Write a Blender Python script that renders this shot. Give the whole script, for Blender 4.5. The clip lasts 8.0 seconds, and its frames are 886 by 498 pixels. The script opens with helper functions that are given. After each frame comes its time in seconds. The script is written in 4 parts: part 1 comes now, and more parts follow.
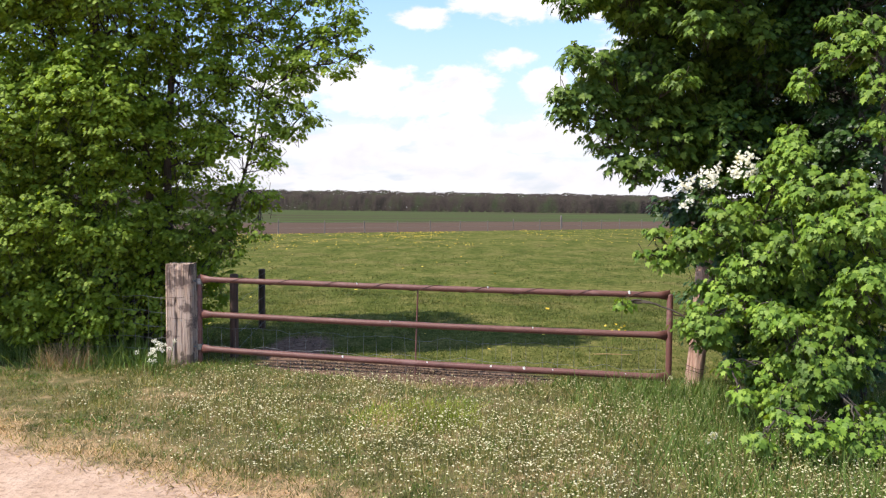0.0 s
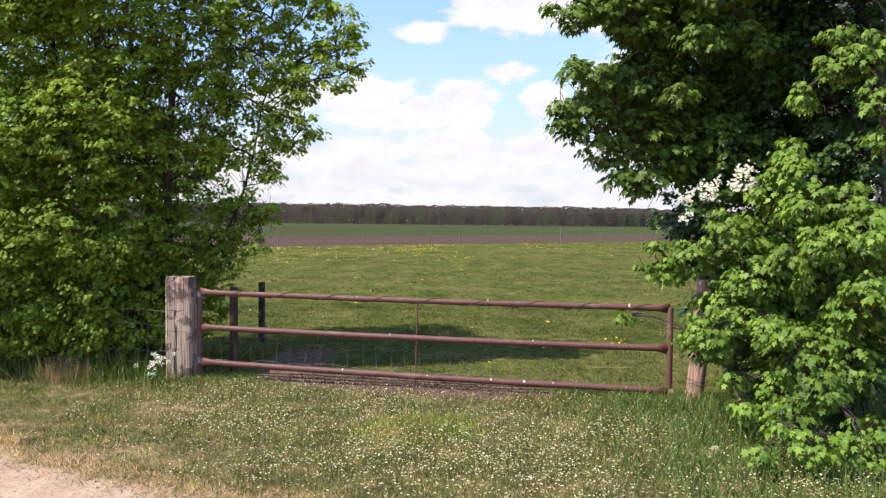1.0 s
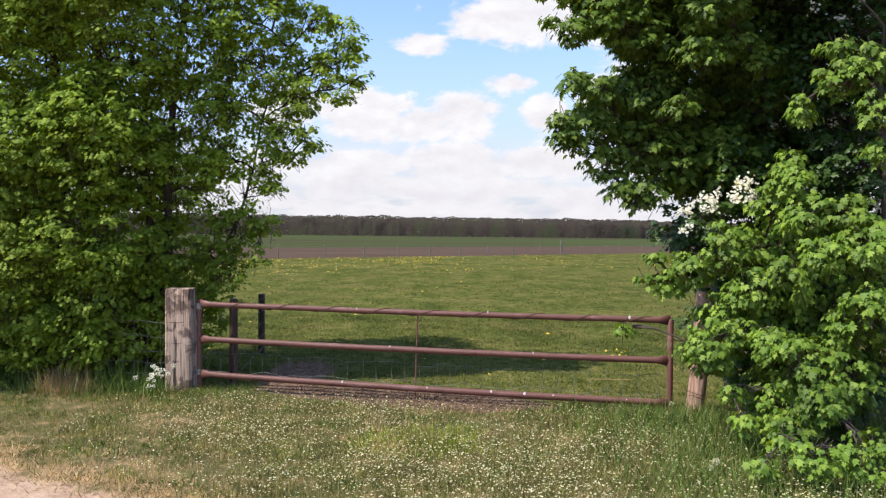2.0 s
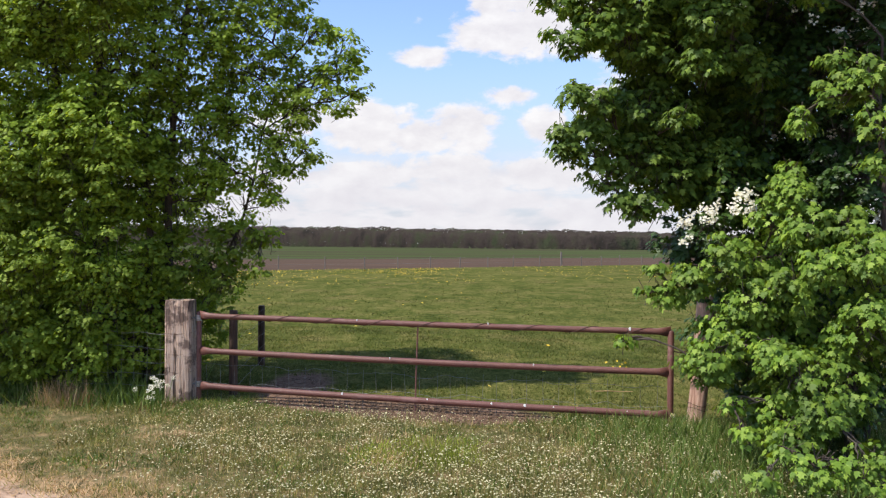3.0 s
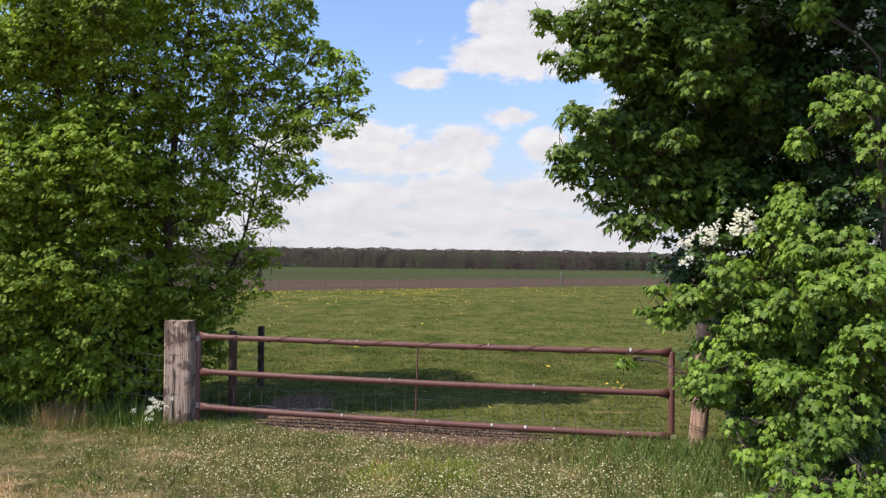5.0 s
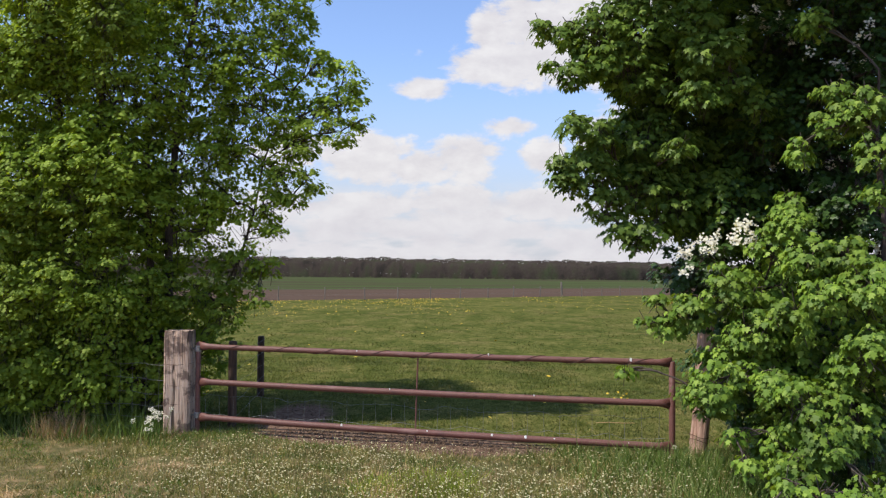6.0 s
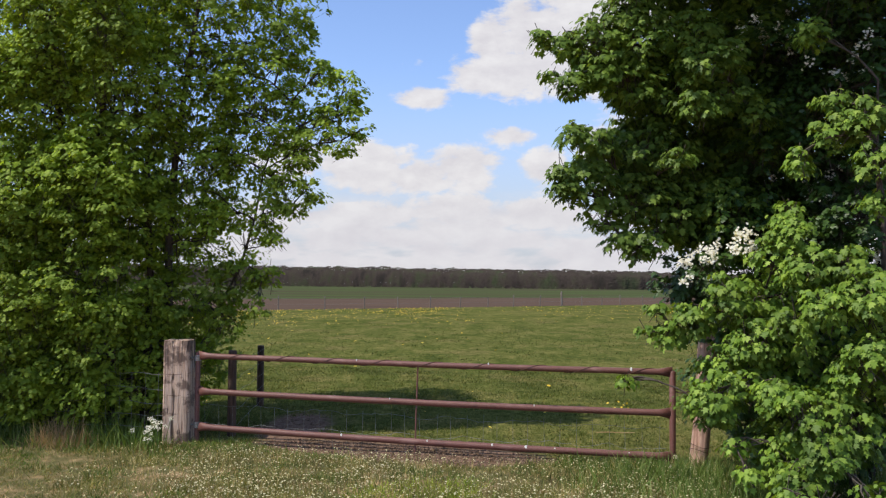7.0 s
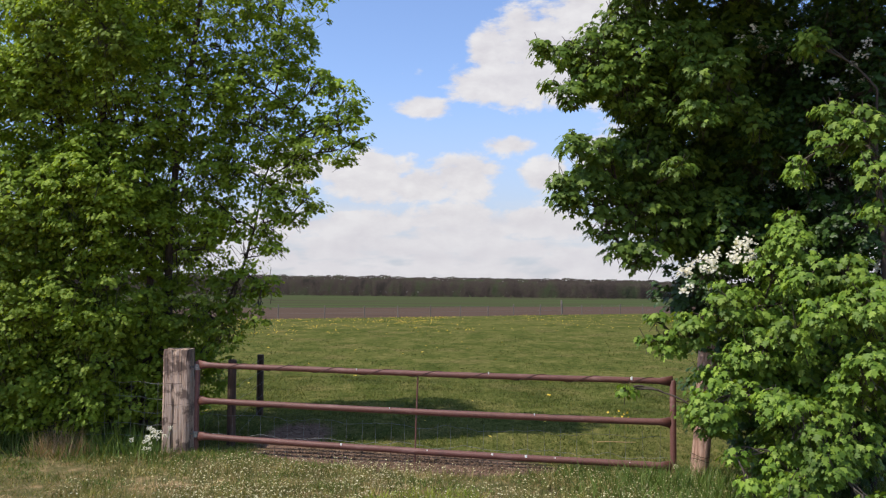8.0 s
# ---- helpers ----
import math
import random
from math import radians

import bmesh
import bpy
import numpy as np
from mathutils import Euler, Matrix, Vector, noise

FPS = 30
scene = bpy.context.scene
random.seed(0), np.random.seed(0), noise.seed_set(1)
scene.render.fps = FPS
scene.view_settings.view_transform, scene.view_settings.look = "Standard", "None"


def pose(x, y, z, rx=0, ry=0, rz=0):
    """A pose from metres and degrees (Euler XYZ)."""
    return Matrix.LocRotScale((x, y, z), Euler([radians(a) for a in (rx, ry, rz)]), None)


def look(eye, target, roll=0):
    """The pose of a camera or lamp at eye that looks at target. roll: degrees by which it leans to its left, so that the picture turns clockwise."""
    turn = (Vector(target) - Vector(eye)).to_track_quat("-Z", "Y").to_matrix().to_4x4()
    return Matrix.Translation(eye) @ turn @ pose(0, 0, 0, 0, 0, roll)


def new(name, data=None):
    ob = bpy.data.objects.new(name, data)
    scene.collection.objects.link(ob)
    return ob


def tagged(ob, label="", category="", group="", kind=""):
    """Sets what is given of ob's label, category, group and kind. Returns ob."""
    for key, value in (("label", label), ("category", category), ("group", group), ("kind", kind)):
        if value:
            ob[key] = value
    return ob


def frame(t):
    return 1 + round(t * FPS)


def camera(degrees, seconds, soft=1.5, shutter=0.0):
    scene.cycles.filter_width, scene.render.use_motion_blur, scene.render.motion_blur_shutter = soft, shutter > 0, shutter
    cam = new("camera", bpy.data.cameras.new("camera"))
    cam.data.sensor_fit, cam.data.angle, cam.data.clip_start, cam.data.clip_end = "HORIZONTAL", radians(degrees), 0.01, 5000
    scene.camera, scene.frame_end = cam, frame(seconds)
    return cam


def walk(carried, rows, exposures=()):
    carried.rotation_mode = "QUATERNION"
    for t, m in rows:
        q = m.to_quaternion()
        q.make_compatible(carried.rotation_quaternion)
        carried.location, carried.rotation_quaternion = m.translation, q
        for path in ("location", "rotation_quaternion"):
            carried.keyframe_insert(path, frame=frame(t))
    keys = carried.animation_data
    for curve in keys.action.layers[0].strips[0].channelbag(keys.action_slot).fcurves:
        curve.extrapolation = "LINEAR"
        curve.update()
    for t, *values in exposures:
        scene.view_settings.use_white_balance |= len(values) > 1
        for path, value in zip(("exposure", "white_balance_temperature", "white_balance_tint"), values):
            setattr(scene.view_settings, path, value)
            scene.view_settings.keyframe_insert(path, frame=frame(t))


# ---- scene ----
EYE, FOV, TILT0, ROLL = 1.7, 55.9, -2.83, 0.4
cam = camera(FOV, 8.0, soft=1.25)
# seconds, degrees tilted up since the start, degrees turned to the left
TURNS = [(0.0, 0.0, 0.0), (0.5, 0.448, 0.0), (1.0, 0.891, 0.007), (1.5, 1.298, 0.01), (3.0, 2.490, 0.024), (3.5, 2.851, 0.026),
         (4.0, 3.217, 0.028), (4.5, 3.560, 0.033), (6.0, 4.575, 0.050), (6.5, 4.889, 0.052), (7.0, 5.214, 0.053), (7.5, 5.508, 0.057), (8.0, 5.829, 0.057)]
walk(cam, [(t, pose(0, 0, EYE, 90 + TILT0 + up, 0, turn) @ pose(0, 0, 0, 0, 0, ROLL)) for t, up, turn in TURNS],
     exposures=[(0.0, 0.46), (1.5, 0.32), (4.0, 0.14), (8.0, -0.04)])

# ---- world and sun ----
SUN_ELEV, SUN_AZ = 53.0, 249.0  # azimuth clockwise from +y (ahead)
sun_way = Vector((math.sin(radians(SUN_AZ)) * math.cos(radians(SUN_ELEV)), math.cos(radians(SUN_AZ)) * math.cos(radians(SUN_ELEV)), math.sin(radians(SUN_ELEV))))
sun = new("sun", bpy.data.lights.new("sun", "SUN"))
sun.data.energy, sun.data.angle, sun.data.color = 5.0, radians(0.6), (1.0, 0.94, 0.84)
sun.matrix_world = look(sun_way * 60, (0, 0, 0))


class Nodes:
    """Short ways to add and link shader nodes."""

    def __init__(self, tree):
        self.t = tree
        tree.nodes.clear()

    def put(self, sock, v):
        if isinstance(v, bpy.types.NodeSocket):
            self.t.links.new(v, sock)
        elif v is not None:
            sock.default_value = v

    def add(self, kind, props=None, **ins):
        n = self.t.nodes.new(kind)
        for k, v in (props or {}).items():
            setattr(n, k, v)
        for k, v in ins.items():
            self.put(n.inputs[k.replace("_", " ")], v)
        return n

    def math(self, op, a, b=None, c=None, clamp=False):
        n = self.t.nodes.new("ShaderNodeMath")
        n.operation, n.use_clamp = op, clamp
        for i, v in enumerate((a, b, c)):
            self.put(n.inputs[i], v)
        return n.outputs[0]

    def vec(self, op, a, b=None):
        n = self.t.nodes.new("ShaderNodeVectorMath")
        n.operation = op
        self.put(n.inputs[0], a)
        self.put(n.inputs[1], b)
        return n.outputs["Value"] if op in ("LENGTH", "DOT_PRODUCT") else n.outputs[0]

    def noise(self, vec, scale, detail=4.0, rough=0.55, dist=0.0):
        return self.add("ShaderNodeTexNoise", Vector=vec, Scale=scale, Detail=detail, Roughness=rough, Distortion=dist).outputs["Fac"]

    def ramp(self, fac, stops):
        n = self.t.nodes.new("ShaderNodeValToRGB")
        el = n.color_ramp.elements
        while len(el) < len(stops):
            el.new(0.5)
        for e, (p, c) in zip(el, stops):
            e.position, e.color = p, (*c, 1) if len(c) == 3 else c
        self.put(n.inputs[0], fac)
        return n.outputs[0]

    def step(self, v, a, b):
        n = self.add("ShaderNodeMapRange", {"interpolation_type": "SMOOTHSTEP"}, Value=v)
        for i, x in ((1, a), (2, b), (3, 0.0), (4, 1.0)):
            n.inputs[i].default_value = x
        return n.outputs[0]

    def mix(self, fac, a, b, blend="MIX"):
        n = self.t.nodes.new("ShaderNodeMix")
        n.data_type, n.blend_type = "RGBA", blend
        self.put(n.inputs[0], fac)
        for s, v in ((n.inputs[6], a), (n.inputs[7], b)):
            self.put(s, (*v, 1) if isinstance(v, tuple) and len(v) == 3 else v)
        return n.outputs[2]


def make_world():
    w = bpy.data.worlds.new("sky")
    w.use_nodes = True
    scene.world = w
    n = Nodes(w.node_tree)
    sky = n.add("ShaderNodeTexSky", {"sky_type": "NISHITA", "sun_disc": False, "sun_elevation": radians(SUN_ELEV), "sun_rotation": radians(SUN_AZ),
                                     "air_density": 1.0, "dust_density": 0.6, "ozone_density": 1.5}).outputs[0]
    way = n.add("ShaderNodeTexCoord").outputs["Generated"]
    sep = n.add("ShaderNodeSeparateXYZ", Vector=way)
    x, y, z = sep.outputs
    ahead = n.math("MAXIMUM", n.math("ABSOLUTE", y), 0.15)
    u, v = n.math("DIVIDE", x, ahead), n.math("DIVIDE", z, ahead)
    flat = n.add("ShaderNodeCombineXYZ", X=u, Y=v, Z=y).outputs[0]
    tall = n.vec("MULTIPLY", flat, (1.0, 1.7, 1.0))
    billow = n.noise(tall, 19.0, 6.0, 0.58, 0.15)
    wisp = n.noise(tall, 34.0, 4.0, 0.6)
    rough = n.math("ADD", n.math("MULTIPLY", n.math("SUBTRACT", billow, 0.5), 2.6), n.math("MULTIPLY", n.math("SUBTRACT", wisp, 0.5), 0.9))
    # fair-weather cumulus: each heap has a place, a width and a height, over a flat base
    cover = None
    for cu, cv, ru, rv in CLOUDS:
        d = n.vec("LENGTH", n.vec("DIVIDE", n.vec("SUBTRACT", n.add("ShaderNodeCombineXYZ", X=u, Y=v).outputs[0], (cu, cv, 0)), (ru, rv, 1)))
        s = n.math("SUBTRACT", 1.0, d)
        cover = s if cover is None else n.math("SMOOTH_MAX", cover, s, 0.25)
    heaps = n.step(n.math("ADD", cover, n.math("MULTIPLY", rough, 0.75)), -0.10, 0.34)
    # rows of cloud that close up towards the horizon
    far = n.noise(n.vec("MULTIPLY", flat, (1.0, 3.2, 1.0)), 13.0, 4.0, 0.5, 0.2)
    low = n.math("MULTIPLY", n.step(n.math("ADD", far, n.math("MULTIPLY", n.step(v, 0.16, 0.02), 0.20)), 0.46, 0.66), n.step(v, 0.12, 0.075))
    # the rest of the sky, overhead and behind
    up = n.vec("MULTIPLY", way, (2.2, 2.2, 3.0))
    rest = n.math("MULTIPLY", n.step(n.noise(up, 1.5, 6.0, 0.6), 0.60, 0.78), n.step(v, 0.36, 0.6))
    mask = n.math("MAXIMUM", n.math("MAXIMUM", heaps, low), rest, clamp=True)
    above = n.noise(n.vec("ADD", tall, (-0.008, 0.018, 0.0)), 19.0, 6.0, 0.58, 0.15)
    shade = n.math("ADD", 0.55, n.math("MULTIPLY", n.math("SUBTRACT", billow, above), 1.1))
    cloud = n.ramp(shade, [(0.25, (7.0, 6.65, 6.9)), (0.5, (7.9, 7.6, 7.7)), (0.75, (8.8, 8.55, 8.5))])
    cloud = n.mix(n.math("MULTIPLY", n.step(v, 0.15, 0.03), 0.5), cloud, (7.0, 6.95, 7.6))
    sky = n.mix(1.0, sky, (1.80, 1.86, 2.18), "MULTIPLY")
    haze = n.mix(n.math("MULTIPLY", n.step(v, 0.27, 0.0), 0.85), sky, (5.1, 5.35, 6.2))
    full = n.mix(n.math("MULTIPLY", mask, 0.93), haze, cloud)
    bg = n.add("ShaderNodeBackground", Color=full, Strength=0.1)
    n.t.links.new(bg.outputs[0], n.add("ShaderNodeOutputWorld").inputs[0])


CLOUDS = [(0.112, 0.258, 0.115, 0.036), (0.140, 0.300, 0.095, 0.058), (0.055, 0.292, 0.034, 0.036), (0.040, 0.250, 0.050, 0.028), (0.200, 0.345, 0.10, 0.08),
          (-0.026, 0.2245, 0.040, 0.016), (0.082, 0.178, 0.036, 0.015), (-0.095, 0.139, 0.062, 0.034), (0.026, 0.137, 0.045, 0.031), (-0.030, 0.128, 0.05, 0.020),
          (0.125, 0.142, 0.034, 0.030), (0.20, 0.150, 0.06, 0.05), (-0.19, 0.150, 0.05, 0.03), (0.012, 0.088, 0.062, 0.020), (-0.10, 0.080, 0.07, 0.020), (0.12, 0.082, 0.08, 0.020), (-0.2, 0.08, 0.06, 0.02)]
make_world()


# ---- materials ----
def surface(name, colour=None, rough=0.7, metal=0.0, build=None, bump=0.0, bump_scale=40.0, translucent=0.0, gloss=0.4):
    m = bpy.data.materials.new(name)
    m.use_nodes = True
    n = Nodes(m.node_tree)
    co = n.add("ShaderNodeTexCoord").outputs["Object"]
    c, h = build(n, co) if build else ((*colour, 1), None)
    b = n.add("ShaderNodeBsdfPrincipled", Base_Color=c, Roughness=rough, Metallic=metal)
    b.inputs["Specular IOR Level"].default_value = gloss
    if bump:
        h = h if h is not None else n.noise(co, bump_scale, 6.0)
        n.put(b.inputs["Normal"], n.add("ShaderNodeBump", Strength=bump, Distance=0.02, Height=h).outputs[0])
    shader = b.outputs[0]
    if translucent:
        tr = n.add("ShaderNodeBsdfTranslucent", Color=n.mix(1.0, c, (1.5, 1.35, 0.45), "MULTIPLY"))
        shader = n.add("ShaderNodeMixShader", Fac=translucent).outputs[0]
        mx = shader.node
        n.t.links.new(b.outputs[0], mx.inputs[1])
        n.t.links.new(tr.outputs[0], mx.inputs[2])
    n.t.links.new(shader, n.add("ShaderNodeOutputMaterial").inputs[0])
    return m


def leafy(stops, patch=0.8, lo=0.75, hi=1.2):
    """Colour from leaf to leaf, and slowly over the crown."""
    def build(n, co):
        isl = n.add("ShaderNodeNewGeometry").outputs["Random Per Island"]
        c = n.ramp(isl, stops)
        v = n.ramp(n.noise(co, patch, 3.0), [(0.3, (lo, lo, lo)), (0.7, (hi, hi, hi * 0.85))])
        return n.mix(1.0, c, v, "MULTIPLY"), None
    return build


MAPLE_LEAF = surface("maple_leaf", rough=0.55, gloss=0.25, translucent=0.28, build=leafy([(0.0, (0.080, 0.15, 0.02)), (0.6, (0.145, 0.238, 0.03)), (1.0, (0.245, 0.345, 0.055))], 2.5, 0.65, 1.3))
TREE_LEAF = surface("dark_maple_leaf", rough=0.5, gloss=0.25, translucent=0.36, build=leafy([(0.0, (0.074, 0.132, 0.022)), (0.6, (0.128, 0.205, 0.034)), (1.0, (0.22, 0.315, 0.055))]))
FAR_LEAF = surface("hedge_maple_leaf", rough=0.6, gloss=0.22, translucent=0.5, build=leafy([(0.0, (0.15, 0.225, 0.032)), (0.6, (0.245, 0.345, 0.048)), (1.0, (0.36, 0.47, 0.075))]))
THORN_LEAF = surface("hawthorn_leaf", rough=0.45, translucent=0.2, build=leafy([(0.0, (0.025, 0.06, 0.010)), (1.0, (0.06, 0.12, 0.02))]))
BLOSSOM = surface("blossom", rough=0.6, translucent=0.25, build=leafy([(0.0, (0.66, 0.64, 0.56)), (1.0, (0.82, 0.80, 0.74))], lo=0.9, hi=1.0))
CRESS = surface("tiny_white_flower", rough=0.7, translucent=0.2, build=leafy([(0.0, (0.46, 0.43, 0.22)), (1.0, (0.78, 0.72, 0.50))], lo=0.8, hi=1.0))
GRASS = surface("grass_blade", rough=0.5, gloss=0.12, translucent=0.25, build=leafy([(0.0, (0.11, 0.13, 0.038)), (0.5, (0.20, 0.215, 0.072)), (0.78, (0.32, 0.285, 0.13)), (1.0, (0.50, 0.36, 0.20))], 3.0, 0.5, 1.35))
LUSH = surface("lush_grass_blade", rough=0.45, gloss=0.12, translucent=0.25, build=leafy([(0.0, (0.08, 0.13, 0.03)), (0.7, (0.13, 0.20, 0.05)), (1.0, (0.22, 0.26, 0.09))], 1.3))
MEADOW = surface("meadow_blade", rough=0.5, gloss=0.12, translucent=0.25, build=leafy([(0.0, (0.054, 0.076, 0.018)), (0.7, (0.118, 0.136, 0.036)), (1.0, (0.23, 0.20, 0.075))], 1.6, 0.5, 1.3))
FRESH = surface("fresh_blade", rough=0.5, gloss=0.12, translucent=0.3, build=leafy([(0.0, (0.20, 0.27, 0.035)), (1.0, (0.36, 0.44, 0.07))], 1.3))
STRAW = surface("dry_straw", rough=0.7, gloss=0.12, translucent=0.1, build=leafy([(0.0, (0.36, 0.235, 0.12)), (1.0, (0.60, 0.42, 0.25))], 2.0))
YELLOW = surface("dandelion_yellow", rough=0.6, build=leafy([(0.0, (0.58, 0.36, 0.02)), (1.0, (0.76, 0.55, 0.05))], lo=0.9, hi=1.0))


def woods_build(n, co):
    """Bare and budding trees side by side, each with its own tint."""
    isl = n.add("ShaderNodeNewGeometry").outputs["Random Per Island"]
    tree = n.noise(n.vec("MULTIPLY", co, (1.0, 1.0, 0.7)), 0.13, 4.0, 0.65)
    c = n.ramp(tree, [(0.34, (0.034, 0.030, 0.025)), (0.45, (0.053, 0.042, 0.036)), (0.55, (0.056, 0.050, 0.036)), (0.66, (0.048, 0.058, 0.031))])
    return n.mix(1.0, c, n.ramp(isl, [(0.0, (0.88, 0.88, 0.88)), (1.0, (1.12, 1.12, 1.12))]), "MULTIPLY"), None


WOODS = surface("far_wood_leaf", rough=1.0, gloss=0.0, build=woods_build)
EARTH = surface("earth_clod", rough=1.0, gloss=0.0, build=leafy([(0.0, (0.10, 0.067, 0.049)), (0.7, (0.17, 0.115, 0.085)), (1.0, (0.27, 0.195, 0.15))], 4.0, 0.7, 1.2))


def bark_build(n, co):
    s = n.vec("MULTIPLY", co, (1.0, 1.0, 0.22))
    g = n.noise(s, 28.0, 6.0, 0.65)
    return n.mix(n.step(n.noise(co, 3.0), 0.45, 0.65), n.ramp(g, [(0.3, (0.03, 0.021, 0.017)), (0.7, (0.095, 0.07, 0.055))]), n.ramp(g, [(0.3, (0.04, 0.034, 0.022)), (0.7, (0.11, 0.094, 0.068))])), g


BARK = surface("bark", rough=0.9, build=bark_build, bump=0.7)


def post_build(n, co):
    grain = n.noise(n.vec("MULTIPLY", co, (1.0, 1.0, 0.06)), 55.0, 6.0, 0.6, 0.4)
    split = n.noise(n.vec("MULTIPLY", co, (1.0, 1.0, 0.10)), 16.0, 3.0, 0.5, 0.8)
    stain = n.noise(co, 5.5, 4.0, 0.6)
    c = n.ramp(grain, [(0.28, (0.24, 0.14, 0.095)), (0.48, (0.53, 0.37, 0.27)), (0.7, (0.70, 0.53, 0.41))])
    c = n.mix(n.math("MULTIPLY", n.step(stain, 0.50, 0.60), 0.85), c, (0.115, 0.072, 0.055))
    c = n.mix(n.math("MULTIPLY", n.step(stain, 0.42, 0.32), 0.5), c, (0.52, 0.47, 0.42))
    crack = n.step(split, 0.43, 0.36)
    c = n.mix(n.math("MULTIPLY", crack, 0.85), c, (0.045, 0.03, 0.022))
    return c, n.math("SUBTRACT", grain, n.math("MULTIPLY", crack, 1.5))


POST = surface("weathered_oak", rough=0.85, build=post_build, bump=0.8)


def log_build(n, co):
    g = n.noise(n.vec("MULTIPLY", co, (1.0, 1.0, 0.07)), 50.0, 5.0, 0.6, 0.5)
    s = n.noise(co, 6.0, 4.0)
    c = n.ramp(g, [(0.3, (0.22, 0.11, 0.07)), (0.5, (0.46, 0.28, 0.20)), (0.75, (0.62, 0.44, 0.33))])
    return n.mix(n.math("MULTIPLY", n.step(s, 0.52, 0.62), 0.6), c, (0.12, 0.07, 0.05)), g


LOG = surface("split_log", rough=0.85, build=log_build, bump=0.9)
DARK_POST = surface("tarred_post", rough=0.8, bump=0.5, build=lambda n, co: (n.ramp(n.noise(n.vec("MULTIPLY", co, (1, 1, 0.1)), 40.0), [(0.3, (0.03, 0.018, 0.012)), (0.7, (0.12, 0.07, 0.048))]), None))
GREY_POST = surface("grey_post", rough=0.9, bump=0.4, build=lambda n, co: (n.ramp(n.noise(n.vec("MULTIPLY", co, (1, 1, 0.1)), 40.0), [(0.3, (0.10, 0.08, 0.07)), (0.7, (0.24, 0.20, 0.17))]), None))


def rust_build(n, co):
    fine = n.noise(co, 120.0, 5.0, 0.65)
    big = n.noise(n.vec("MULTIPLY", co, (0.4, 1.0, 1.0)), 9.0, 4.0, 0.6)
    c = n.ramp(fine, [(0.3, (0.105, 0.040, 0.030)), (0.6, (0.165, 0.068, 0.052)), (0.8, (0.21, 0.095, 0.075))])
    c = n.mix(n.math("MULTIPLY", n.step(big, 0.55, 0.7), 0.6), c, (0.25, 0.135, 0.115))
    return n.mix(n.math("MULTIPLY", n.step(big, 0.42, 0.3), 0.6), c, (0.075, 0.032, 0.026)), fine


RUST = surface("rust_red_paint", rough=0.5, build=rust_build, bump=0.25)
WIRE = surface("galvanised_wire", rough=0.8, metal=0.15, bump=0.1, build=lambda n, co: (n.ramp(n.noise(co, 30.0), [(0.35, (0.13, 0.12, 0.105)), (0.65, (0.25, 0.25, 0.23))]), None))
RUSTY_WIRE = surface("rusty_wire", rough=0.7, metal=0.4, build=lambda n, co: (n.ramp(n.noise(co, 60.0), [(0.3, (0.04, 0.022, 0.018)), (0.7, (0.12, 0.06, 0.045))]), None))
DROP = surface("bird_lime", rough=0.8, build=lambda n, co: (n.ramp(n.noise(co, 200.0), [(0.3, (0.62, 0.61, 0.56)), (0.7, (0.82, 0.81, 0.78))]), None))


